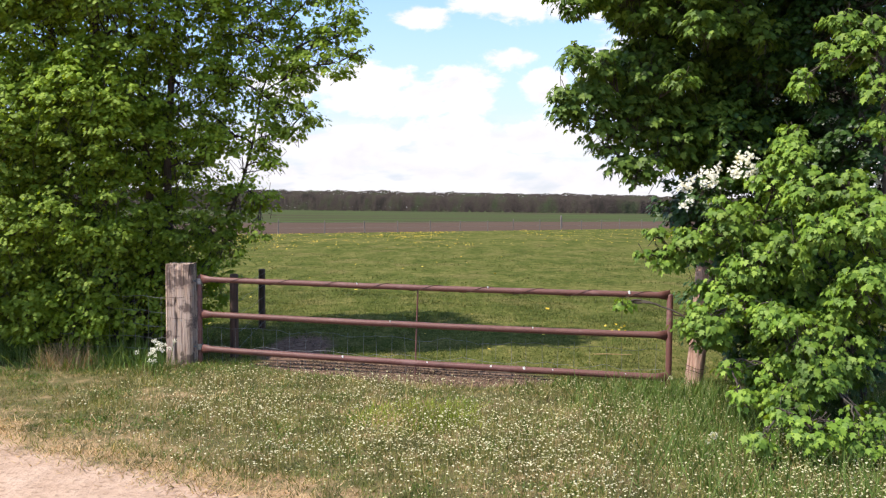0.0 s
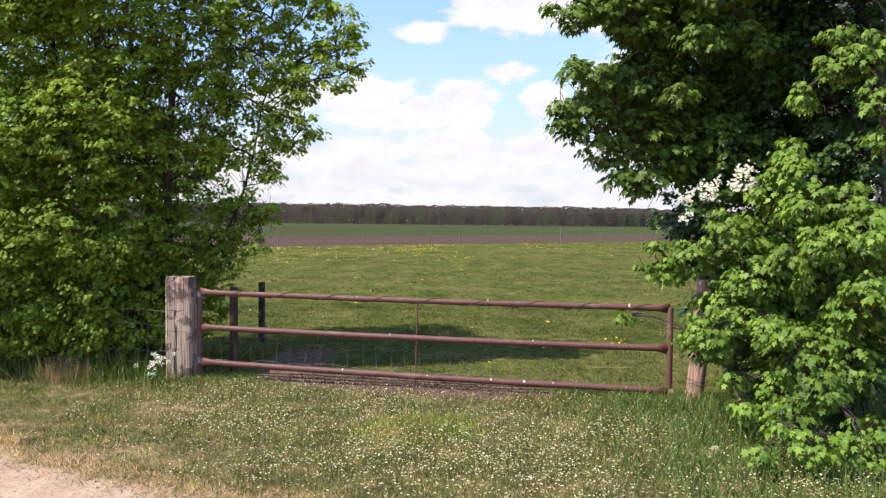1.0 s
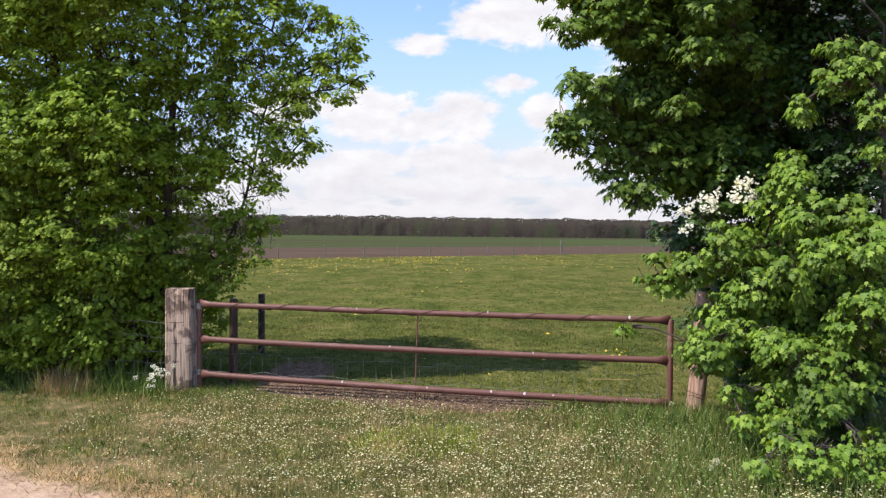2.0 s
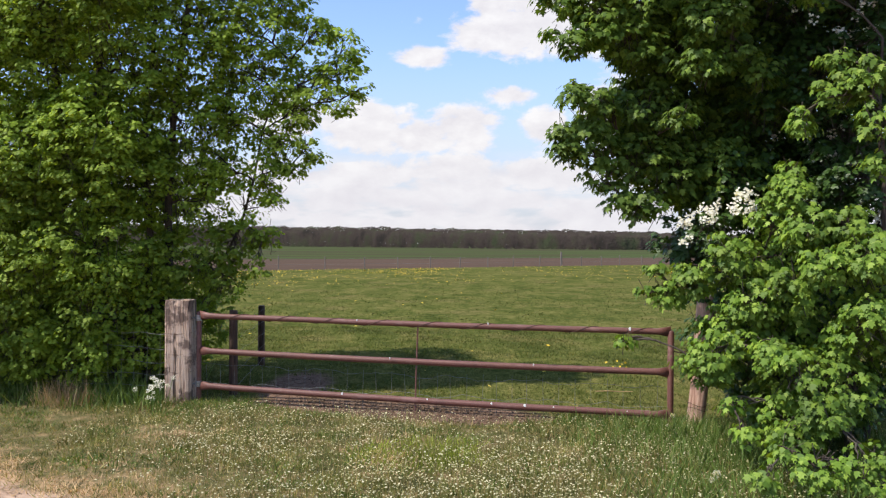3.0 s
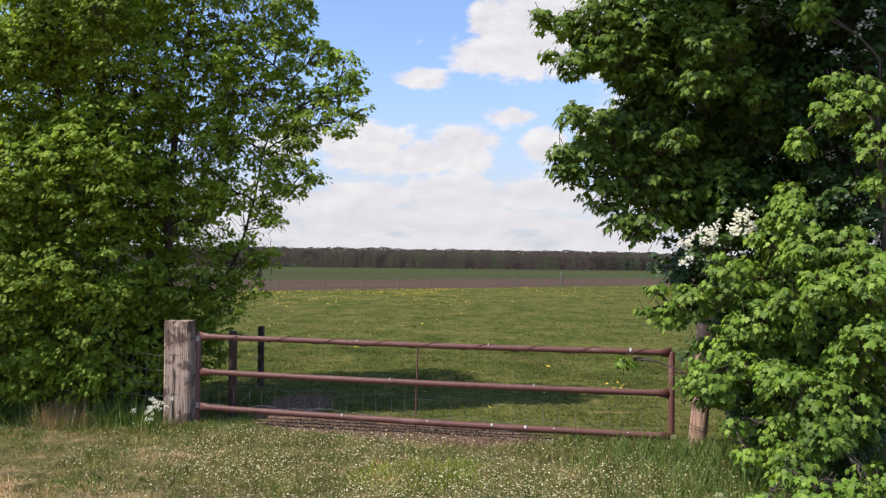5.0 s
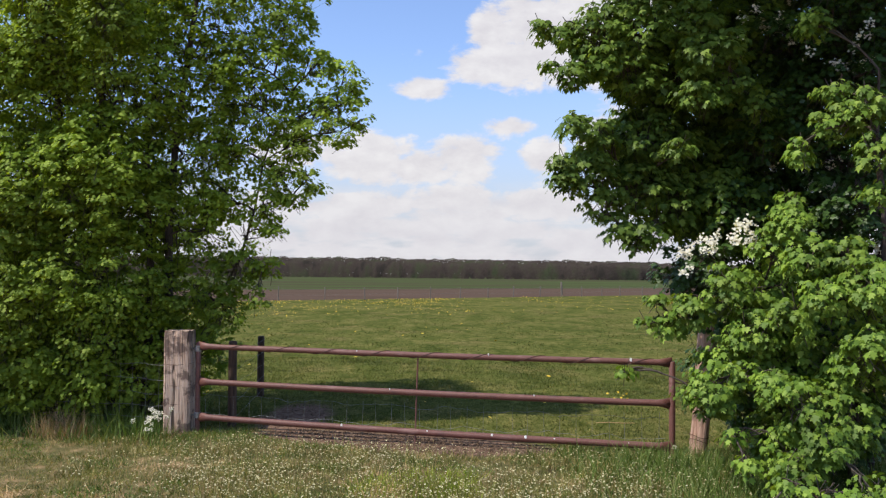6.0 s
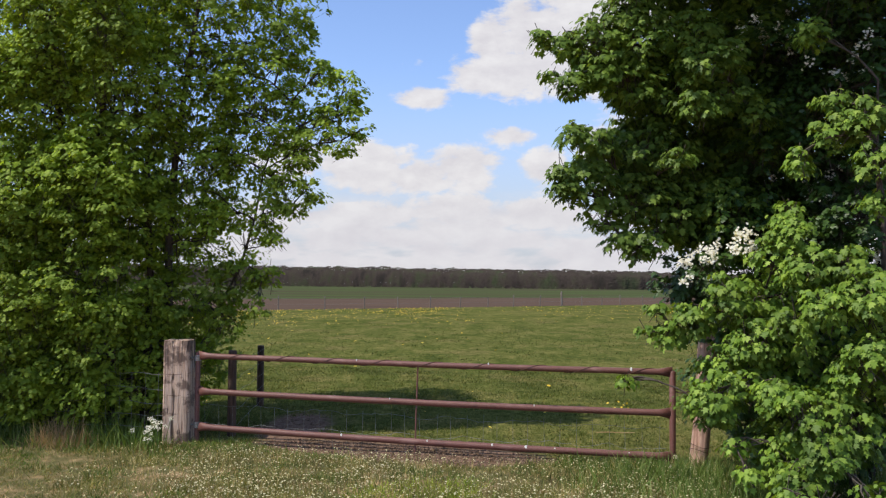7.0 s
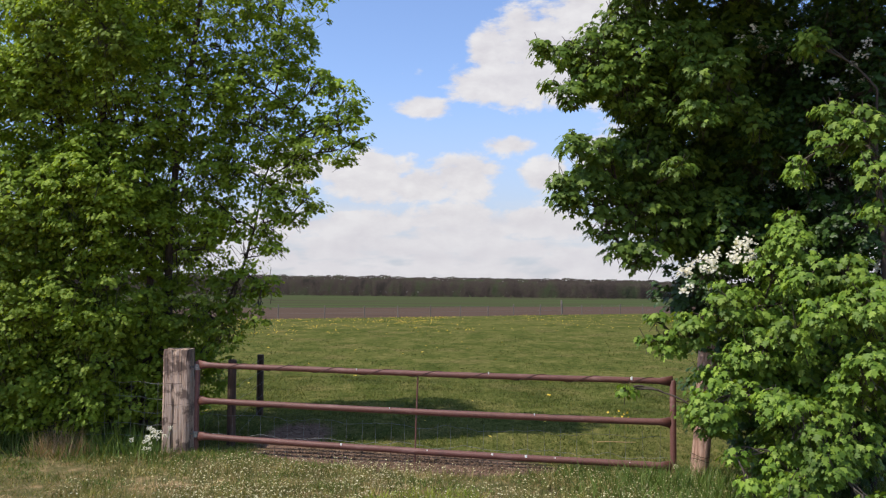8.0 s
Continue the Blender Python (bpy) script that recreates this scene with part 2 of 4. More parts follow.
def ground_build(n, co):
    sep = n.add("ShaderNodeSeparateXYZ", Vector=co)
    x, y, _ = sep.outputs
    wob, fine, mid = n.noise(co, 0.9, 4.0, 0.6), n.noise(co, 22.0, 6.0, 0.65), n.noise(co, 4.0, 5.0, 0.6)
    line = lambda kx, y0: n.math("SUBTRACT", n.math("SUBTRACT", y, n.math("MULTIPLY", x, kx)), y0)
    jit = n.math("MULTIPLY", n.math("SUBTRACT", wob, 0.5), 1.1)
    # dry verge between the track and the gate
    c = n.ramp(mid, [(0.32, (0.085, 0.09, 0.036)), (0.5, (0.165, 0.14, 0.068)), (0.68, (0.34, 0.235, 0.13))])
    c = n.mix(n.step(fine, 0.35, 0.7), c, n.mix(1.0, c, (0.6, 0.62, 0.5), "MULTIPLY"))
    # meadow
    m = n.ramp(n.noise(n.vec("MULTIPLY", co, (1.0, 0.4, 1.0)), 1.1, 8.0, 0.7), [(0.33, (0.044, 0.058, 0.015)), (0.5, (0.090, 0.100, 0.027)), (0.68, (0.165, 0.145, 0.050))])
    m = n.mix(n.math("MULTIPLY", n.step(n.noise(n.vec("MULTIPLY", co, (0.5, 1.0, 1.0)), 0.16, 4.0), 0.5, 0.66), 0.45), m, (0.15, 0.135, 0.045))
    m = n.mix(n.math("MULTIPLY", n.step(n.noise(n.vec("MULTIPLY", co, (0.7, 0.5, 1.0)), 0.75, 5.0, 0.65), 0.52, 0.66), 0.6), m, (0.17, 0.135, 0.055))
    m = n.mix(n.math("MULTIPLY", n.step(fine, 0.4, 0.75), 0.5), m, (0.07, 0.095, 0.018))
    blade, clump = n.noise(n.vec("MULTIPLY", co, (1.0, 0.45, 1.0)), 38.0, 4.0, 0.7), n.noise(n.vec("MULTIPLY", co, (1.0, 0.6, 1.0)), 6.0, 4.0, 0.65)
    m = n.mix(1.0, m, n.ramp(blade, [(0.34, (0.55, 0.6, 0.5)), (0.5, (1.0, 1.0, 1.0)), (0.66, (1.5, 1.4, 1.5))]), "MULTIPLY")
    m = n.mix(1.0, m, n.ramp(clump, [(0.36, (0.66, 0.72, 0.6)), (0.5, (1.0, 1.0, 1.0)), (0.64, (1.35, 1.25, 1.3))]), "MULTIPLY")
    c = n.mix(n.step(n.math("ADD", line(-0.19, 8.55), jit), -0.25, 0.35), c, m)
    # trodden bare earth behind the gate
    def blot(cx, cy, rx, ry):
        return n.math("SUBTRACT", 1.0, n.vec("LENGTH", n.vec("DIVIDE", n.vec("SUBTRACT", n.vec("MULTIPLY", co, (1, 1, 0)), (cx, cy, 0)), (rx, ry, 1))))
    earth = n.ramp(n.noise(co, 14.0, 6.0, 0.7), [(0.32, (0.10, 0.060, 0.040)), (0.5, (0.19, 0.118, 0.080)), (0.68, (0.30, 0.20, 0.14))])
    bare = n.math("MAXIMUM", n.math("MAXIMUM", blot(-0.85, 8.4, 1.8, 0.9), blot(0.1, 8.25, 1.0, 0.55)), blot(-1.75, 9.9, 0.5, 1.2))
    c = n.mix(n.math("MULTIPLY", n.step(n.math("ADD", bare, n.math("MULTIPLY", jit, 0.8)), -0.05, 0.35), n.step(n.math("ADD", line(-0.5, 7.75), n.math("MULTIPLY", jit, 0.4)), -0.1, 0.2)), c, earth)
    # bleached dry grass along the track
    dry = n.math("MULTIPLY", n.step(n.math("ADD", line(-0.576, 4.11), n.math("MULTIPLY", jit, 1.2)), 0.75, 0.1), n.step(mid, 0.35, 0.6))
    c = n.mix(n.math("MULTIPLY", dry, 0.9), c, n.ramp(fine, [(0.35, (0.33, 0.20, 0.105)), (0.65, (0.56, 0.38, 0.22))]))
    # sandy track
    sand = n.ramp(mid, [(0.3, (0.40, 0.27, 0.185)), (0.7, (0.53, 0.375, 0.27))])
    sand = n.mix(n.math("MULTIPLY", n.step(fine, 0.5, 0.7), 0.7), sand, (0.24, 0.155, 0.10))
    c = n.mix(
        n.math("MULTIPLY", n.step(n.math("ADD", line(-0.576, 4.11), n.math("MULTIPLY", jit, 0.6)), 0.12, -0.12), n.step(n.math("ADD", line(-0.576, -0.7), jit), -0.2, 0.2)), c, sand)
    # ploughed land and young corn past the fence
    rows = n.noise(n.vec("MULTIPLY", co, (0.05, 0.9, 1.0)), 1.2, 4.0)
    plough = n.ramp(rows, [(0.35, (0.078, 0.054, 0.040)), (0.65, (0.115, 0.080, 0.060))])
    c = n.mix(n.step(line(0.753, 59.6), 0.0, 0.6), c, plough)
    corn = n.ramp(n.noise(n.vec("MULTIPLY", co, (0.010, 0.11, 1.0)), 1.0, 4.0), [(0.42, (0.066, 0.054, 0.036)), (0.5, (0.060, 0.070, 0.031)), (0.58, (0.066, 0.094, 0.034))])
    c = n.mix(n.step(line(0.62, 97.0), -2.0, 3.0), c, corn)
    return c, n.math("ADD", fine, n.math("MULTIPLY", mid, 1.5))


GROUND = surface("land", rough=1.0, gloss=0.0, build=ground_build, bump=0.9)


# ---- mesh helpers ----
def link_mesh(name, verts, faces, material, parent=None, label="", smooth=False):
    me = bpy.data.meshes.new(name)
    me.from_pydata(verts, [], faces)
    me.materials.append(material)
    if smooth:
        me.shade_smooth()
    ob = new(name, me)
    if parent:
        ob.parent = parent
    return tagged(ob, label)


def part(name, bm, material, parent=None, label="", smooth=False):
    me = bpy.data.meshes.new(name)
    bm.to_mesh(me)
    bm.free()
    me.materials.append(material)
    if smooth:
        me.shade_smooth()
    ob = new(name, me)
    if parent:
        ob.parent = parent
    return tagged(ob, label)


def thing(name, m, label, category, group="", kind=""):
    ob = new(name)
    ob.matrix_basis = m
    ob.empty_display_size = 0.2
    return tagged(ob, label, category, group, kind)


def tube(bm, path, radii, sides=8, cap=True):
    """A tube along a path, with a radius for each of its points."""
    path = [Vector(p) for p in path]
    rings = []
    for i, p in enumerate(path):
        d = (path[min(i + 1, len(path) - 1)] - path[max(i - 1, 0)]).normalized()
        a = d.cross(Vector((0, 0, 1)) if abs(d.z) < 0.9 else Vector((1, 0, 0))).normalized()
        b = d.cross(a)
        r = radii[i] if isinstance(radii, (list, tuple)) else radii
        ra, rb = r if isinstance(r, tuple) else (r, r)
        rings.append([bm.verts.new(p + a * ra * math.cos(k * math.tau / sides) + b * rb * math.sin(k * math.tau / sides)) for k in range(sides)])
    for s, e in zip(rings, rings[1:]):
        for k in range(sides):
            bm.faces.new((s[k], s[(k + 1) % sides], e[(k + 1) % sides], e[k]))
    if cap:
        bm.faces.new(rings[0][::-1])
        bm.faces.new(rings[-1])
    return bm


def scatter(name, shape, polys, places, ups, fronts, sizes, material, parent=None, label=""):
    """One mesh of many small pieces: shape (k, 3) with x across, y forward, z up of each piece."""
    shape = np.asarray(shape, float)
    up = ups / np.linalg.norm(ups, axis=1, keepdims=True)
    fr = fronts - up * np.sum(fronts * up, axis=1, keepdims=True)
    fr /= np.linalg.norm(fr, axis=1, keepdims=True) + 1e-9
    side = np.cross(fr, up)
    s = sizes if sizes.ndim == 2 else np.repeat(sizes[:, None], 3, 1)
    v = places[:, None] + side[:, None] * (shape[None, :, 0:1] * s[:, None, 0:1]) + fr[:, None] * (shape[None, :, 1:2] * s[:, None, 1:2]) + up[:, None] * (shape[None, :, 2:3] * s[:, None, 2:3])
    count, k = len(places), len(shape)
    loops = np.concatenate([np.asarray(p) for p in polys])
    lens = np.array([len(p) for p in polys])
    idx = (np.arange(count)[:, None] * k + loops[None]).ravel()
    tot = np.tile(lens, count)
    me = bpy.data.meshes.new(name)
    me.vertices.add(count * k)
    me.vertices.foreach_set("co", v.ravel().astype(np.float32))
    me.loops.add(len(idx))
    me.loops.foreach_set("vertex_index", idx.astype(np.int32))
    me.polygons.add(len(tot))
    me.polygons.foreach_set("loop_start", np.concatenate([[0], np.cumsum(tot)[:-1]]).astype(np.int32))
    me.update(calc_edges=True)
    me.materials.append(material)
    ob = new(name, me)
    if parent:
        ob.parent = parent
    return tagged(ob, label)


def rise(x, y):
    """Height of the ground: nearly flat, a little rough by the verge."""
    r = 0.03 * noise.noise((x * 0.7, y * 0.7, 0)) + 0.012 * noise.noise((x * 2.6, y * 2.6, 3))
    far = min(1.0, max(0.0, (30 - math.hypot(x, y)) / 20))
    return r * far


# ---- ground ----
def make_ground():
    near = [i * 0.2 for i in range(-50, 51)]
    out = [12, 16, 22, 30, 45, 70, 110, 180, 300, 500, 900, 1600, 2600]
    xs = [-v for v in out[::-1]] + near + out
    ys = [-v for v in out[::-1][:9]] + [-10, -6, -3, 0, 2] + [3 + i * 0.2 for i in range(60)] + [15.5, 17, 19, 22, 26, 30, 36, 45, 60, 80, 110, 180, 300, 500, 900, 1600, 2600]
    verts = [(x, y, rise(x, y)) for y in ys for x in xs]
    w = len(xs)
    faces = [(j * w + i, j * w + i + 1, (j + 1) * w + i + 1, (j + 1) * w + i) for j in range(len(ys) - 1) for i in range(w - 1)]
    ob = link_mesh("ground", verts, faces, GROUND, smooth=True)
    tagged(ob, "flat farmland with sandy track, grass meadow and ploughed field", "ground", kind="structure")


make_ground()

# ---- gate ----
GATE_L, GATE_R = Vector((-2.59, 8.87, 0)), Vector((2.168, 7.93, 0))
GATE_W = (GATE_R - GATE_L).length
GATE_TURN = math.degrees(math.atan2(GATE_R.y - GATE_L.y, GATE_R.x - GATE_L.x))
GATE_M = pose(GATE_L.x, GATE_L.y, 0, 0, 0, GATE_TURN)


def wavy(a, b, count, amp, seed):
    a, b = Vector(a), Vector(b)
    pts = []
    for i in range(count + 1):
        p = a.lerp(b, i / count)
        n3 = noise.noise_vector((i * 0.45, seed * 7.3, 1.7))
        pts.append(p + Vector((0, n3.y * amp * 0.6, n3.z * amp)))
    return pts


def make_gate():
    g = thing("field_gate", GATE_M, "closed rust-red tubular steel field gate with wire netting", "gate")
    for u, lo, hi, r in ((0.0, -0.02, 0.965, 0.026), (GATE_W, -0.04, 0.892, 0.03)):
        bm = bmesh.new()
        tube(bm, [(u, 0, lo), (u, 0, lo + 0.02), (u, 0, hi - 0.012), (u, 0, hi)], [r * 0.96, r, r, r * 0.8], 14)
        part("upright", bm, RUST, g, smooth=True)
    for zl, zr, r in ((0.924, 0.880, 0.029), (0.550, 0.494, 0.031), (0.178, 0.088, 0.032)):
        n, pts, rad = 40, [], []
        for i in range(n + 1):
            f = i / n
            u = GATE_W * f
            flare = max(0.0, 1 - min(u, GATE_W - u) / 0.14)
            pts.append((u, 0, zl + (zr - zl) * f - 0.012 * math.sin(math.pi * f) + 0.003 * noise.noise((u * 2, zl * 9, 0))))
            rad.append((r * (1 - 0.2 * flare), r * (1 + 0.85 * flare ** 1.5)))
        rail = part("rail", tube(bmesh.new(), pts, rad, 14), RUST, g, smooth=True)
        if zl > 0.9:
            turns, path = 9.4, []
            for i in range(260):
                f = 0.015 + 0.97 * i / 259
                a = f * turns * math.tau
                base = Vector(pts[min(n, int(f * n))]).lerp(Vector(pts[min(n, int(f * n) + 1)]), f * n - int(f * n))
                path.append(base + Vector((0, math.sin(a), math.cos(a))) * (r + 0.003))
            part("barbed_wire", tube(bmesh.new(), path, 0.003, 5), RUSTY_WIRE, rail, "rusty wire wound round the rail")
    part("stay", tube(bmesh.new(), [(2.36, 0.0, -0.07), (2.37, 0.0, 0.4), (2.385, 0.0, 0.89)], 0.0085, 8), RUST, g, "thin vertical steel stay")
    # sheep netting tied to the back of the rails
    rng = random.Random(4)
    levels = (0.0, 0.20, 0.40)
    for k, z in enumerate(levels):
        drop = 0.02 * k
        pts = [p + Vector((0, 0, 0.015 * math.sin(p.x * 9 + k))) for p in wavy((0.03, 0.05, z), (GATE_W - 0.06, 0.05, z - 0.03 - drop), 90, 0.03, k)]
        part("line_wire", tube(bmesh.new(), pts, 0.0018, 4, False), WIRE, g)
    for i in range(31):
        u = 0.08 + i * 0.155 + rng.uniform(-0.01, 0.01)
        part("stay_wire", tube(bmesh.new(), wavy((u, 0.05, -0.02), (u + rng.uniform(-0.02, 0.02), 0.05, 0.40), 6, 0.01, i + 20), 0.0016, 4, False), WIRE, g)
    # hinges on the timber post and the chain at the far end
    for z in (0.90, 0.20):
        bm = bmesh.new()
        tube(bm, [(-0.07, -0.01, z), (0.0, -0.01, z)], 0.009, 8)
        tube(bm, [(0, -0.005, z - 0.03), (0, -0.005, z + 0.03)], 0.034, 12)
        part("hinge", bm, GREY_STEEL, g, "worn steel hinge")
    bm = bmesh.new()
    tube(bm, wavy((GATE_W, 0.0, 0.70), (GATE_W + 0.28, 0.03, 0.70), 8, 0.03, 3), 0.006, 6)
    part("latch_bar", bm, RUSTY_WIRE, g)
    tube_end = wavy((GATE_W - 0.42, -0.02, 0.86), (GATE_W - 0.03, -0.02, 0.72), 8, 0.02, 8)
    part("tie_wire", tube(bmesh.new(), tube_end, 0.0016, 5), RUSTY_WIRE, g)
    # bird droppings on the rails
    for u, z, s in ((1.60, 0.148, 0.016), (2.49, 0.128, 0.012), (3.14, 0.112, 0.018), (3.47, 0.106, 0.021), (3.75, 0.102, 0.014), (4.45, 0.092, 0.013), (4.47, 0.888, 0.018), (3.1, 0.908, 0.010), (1.75, 0.912, 0.008), (3.55, 0.520, 0.009), (2.1, 0.536, 0.008)):
        bm = bmesh.new()
        bmesh.ops.create_icosphere(bm, subdivisions=2, radius=s)
        for v in bm.verts:
            v.co = Vector((v.co.x * (0.7 + 0.4 * noise.noise(v.co * 90)), v.co.y * 0.35, v.co.z * 1.3)) + Vector((u, -0.0235, z + 0.008))
        part("bird_dropping", bm, DROP, g, "white bird dropping")


GREY_STEEL = surface("worn_steel", rough=0.45, metal=0.8, build=lambda n, co: (n.ramp(n.noise(co, 80.0), [(0.3, (0.18, 0.17, 0.16)), (0.7, (0.42, 0.42, 0.42))]), None))
make_gate()


def timber(size, height, seed, ragged=0.012):
    """A squared post, worn round at its edges and rough on top."""
    bm = bmesh.new()
    sides, rows = 48, 28
    rings = []
    for j in range(rows + 1):
        z = -0.25 + (height + 0.25) * j / rows
        ring = []
        for k in range(sides):
            a = math.tau * (k + 0.5) / sides
            c, s = math.cos(a), math.sin(a)
            r = 0.5 * size / (abs(c) ** 16 + abs(s) ** 16) ** (1 / 16)
            r *= 1 + 0.025 * noise.noise((c * 2.2, s * 2.2, z * 1.2 + seed)) + 0.03 * noise.noise((c * 7, s * 7, z * 0.7 + seed))
            top = ragged * noise.noise((c * 3, s * 3, seed)) if j == rows else 0
            ring.append(bm.verts.new((r * c * (0.97 if j == rows else 1), r * s * (0.97 if j == rows else 1), z + top)))
        rings.append(ring)
    for a, b in zip(rings, rings[1:]):
        for k in range(sides):
            bm.faces.new((a[k], a[(k + 1) % sides], b[(k + 1) % sides], b[k]))
    mid = bm.verts.new((0, 0, height - 0.006))
    for k in range(sides):
        bm.faces.new((rings[-1][k], rings[-1][(k + 1) % sides], mid))
    return bm


def make_hanging_post():
    p = thing("gate_post", GATE_M @ pose(-0.215, 0.02, 0, 0.4, -0.3, 14), "thick square weathered grey-brown oak gate post", "post")
    part("timber", timber(0.275, 1.085, 2.0), POST, p)
    for z in (0.74, 0.52, 0.33):
        e = 0.134
        ring = [(-e - 0.02, -e, z), (0, -e - 0.004, z - 0.01), (e, -e, z + 0.004), (e + 0.003, 0, z), (e, e, z)]
        part("wire_tie", tube(bmesh.new(), ring, 0.0022, 5, False), RUSTY_WIRE, p)


make_hanging_post()


def make_split_post():
    p = thing("split_gate_post", pose(2.405, 7.92, 0, 1.5, 5.0, 20), "weathered reddish split log gate post half hidden by leaves", "post")
    bm = bmesh.new()
    sides, rows, rings = 22, 26, []
    for j in range(rows + 1):
        z = -0.2 + 1.42 * j / rows
        ring = []
        for k in range(sides):
            a = math.tau * k / sides
            r = 0.085 * (1 + 0.22 * noise.noise((math.cos(a) * 2.5, math.sin(a) * 2.5, z * 1.4)) + 0.12 * noise.noise((math.cos(a) * 8, math.sin(a) * 8, z * 0.8)))
            top = 0.07 * noise.noise((math.cos(a) * 4, math.sin(a) * 4, 9)) if j == rows else 0
            ring.append(bm.verts.new((r * math.cos(a), r * math.sin(a), z + top)))
        rings.append(ring)
    for a, b in zip(rings, rings[1:]):
        for k in range(sides):
            bm.faces.new((a[k], a[(k + 1) % sides], b[(k + 1) % sides], b[k]))
    bm.faces.new(rings[-1])
    part("log", bm, LOG, p, smooth=True)
    for k, z in enumerate((0.16, 0.20, 0.52, 0.78)):
        ring = [(0.098 * math.cos(a * math.tau / 14), 0.098 * math.sin(a * math.tau / 14), z + 0.012 * math.sin(a + k)) for a in range(15)]
        part("wire_tie", tube(bmesh.new(), ring, 0.003, 5, False), RUSTY_WIRE, p)


make_split_post()


def round_post(radius, height, seed):
    bm = bmesh.new()
    pts = [(0.006 * noise.noise((seed, z, 0)), 0.006 * noise.noise((seed, z, 5)), z) for z in (-0.2, 0.0, height * 0.4, height * 0.8, height - 0.015, height)]
    return tube(bm, pts, [radius * 1.04, radius * 1.03, radius, radius * 0.98, radius * 0.97, radius * 0.85], 12)


def make_side_fence():
    """The netting fence that runs away from the gate along the meadow's edge."""
    f = thing("side_fence", pose(0, 0, 0), "dark round posts with wire netting behind the gate", "fence")
    spots = [(-2.32, 9.25, 0.95), (-2.52, 11.6, 0.83)]
    for i, (x, y, h) in enumerate(spots):
        ob = part("post", round_post(0.048, h, i), DARK_POST, f, smooth=True)
        ob.location = (x, y, 0)
    for z in (0.12, 0.3, 0.48, 0.66, 0.82):
        pts = []
        for (x0, y0, h0), (x1, y1, h1) in zip(spots, spots[1:]):
            pts += wavy((x0 + 0.05, y0, z), (x1 + 0.05, y1, z * 0.95), 14, 0.025, z * 10)
        part("line_wire", tube(bmesh.new(), pts, 0.0018, 4, False), WIRE, f)


make_side_fence()


def make_hedge_fence():
    """Sheep netting from the oak post along the foot of the hedge."""
    m = GATE_M @ pose(-0.32, 0, 0)
    f = thing("netting_fence", m, "sagging galvanised sheep netting at the foot of the maples", "fence")
    for z in (0.06, 0.17, 0.29, 0.43, 0.58, 0.73):
        part("line_wire", tube(bmesh.new(), wavy((0, -0.10, z), (-4.6, -0.06, z + 0.02), 60, 0.03, z * 9), 0.0022, 4, False), WIRE, f)
    for i in range(30):
        u = -0.08 - i * 0.152
        part("stay_wire", tube(bmesh.new(), wavy((u, -0.09, 0.03), (u + 0.02 * math.sin(i * 3), -0.09, 0.74), 6, 0.012, i + 2), 0.0016, 4, False), WIRE, f)
    for i, u in enumerate((-2.4, -4.6)):
        ob = part("post", round_post(0.045, 0.95, i + 5), GREY_POST, f, smooth=True)
        ob.location = (u, 0, 0)


make_hedge_fence()


def make_far_fence():
    f = thing("meadow_fence", pose(0, 0, 0), "distant wire fence on thin grey posts along ploughed land", "fence")
    rng = random.Random(8)
    at = lambda x: 59.3 + 0.753 * x
    xs = [-17.5, -14, -10.2, -7.6, -5.2, -3.1, -0.9, 1.2, 3.3, 5.3, 7.5, 9.4, 11.2, 13.1, 14.9, 17.2, 19.6]
    for i, x in enumerate(xs):
        tall = abs(x - 9.4) < 0.1
        ob = part("post", round_post(0.07 if tall else 0.03, 1.15 if tall else rng.uniform(0.75, 0.9), i), GREY_POST, f, smooth=True)
        ob.location = (x, at(x), 0)
        ob.rotation_euler = (rng.uniform(-0.04, 0.04), rng.uniform(-0.05, 0.05), 0)
    for z in (0.35, 0.7):
        part("line_wire", tube(bmesh.new(), [(x, at(x), z + 0.03 * math.sin(x)) for x in xs], 0.004, 4, False), WIRE, f)


make_far_fence()

# ---- trees ----
LEAF5 = [(0, 0, 0), (-0.20, 0.06, 0.02), (-0.46, 0.16, -0.06), (-0.27, 0.34, 0.03), (-0.50, 0.62, -0.09), (-0.20, 0.60, 0.0), (0, 1.0, -0.14), (0.20, 0.60, 0.0), (0.50, 0.62, -0.09), (0.27, 0.34, 0.03), (0.46, 0.16, -0.06), (0.20, 0.06, 0.02), (0, 0.36, 0.0)]
LEAF5_F = [(12, i, i + 1) for i in range(0, 11)] + [(12, 11, 0)]
LEAF3 = [(0, 0, 0), (-0.48, 0.2, -0.06), (-0.15, 0.40, 0.03), (-0.5, 0.70, -0.09), (0, 1.05, -0.14), (0.5, 0.70, -0.09), (0.15, 0.40, 0.03), (0.48, 0.2, -0.06)]
LEAF3_F = [(0, 2, 1), (0, 4, 2), (2, 4, 3), (0, 6, 4), (4, 6, 5), (0, 7, 6)]
BUD = [(0, 0, 0), (-0.3, 0.5, 0.05), (0, 1.0, 0), (0.3, 0.5, 0.05)]
BUD_F = [(0, 3, 2, 1)]


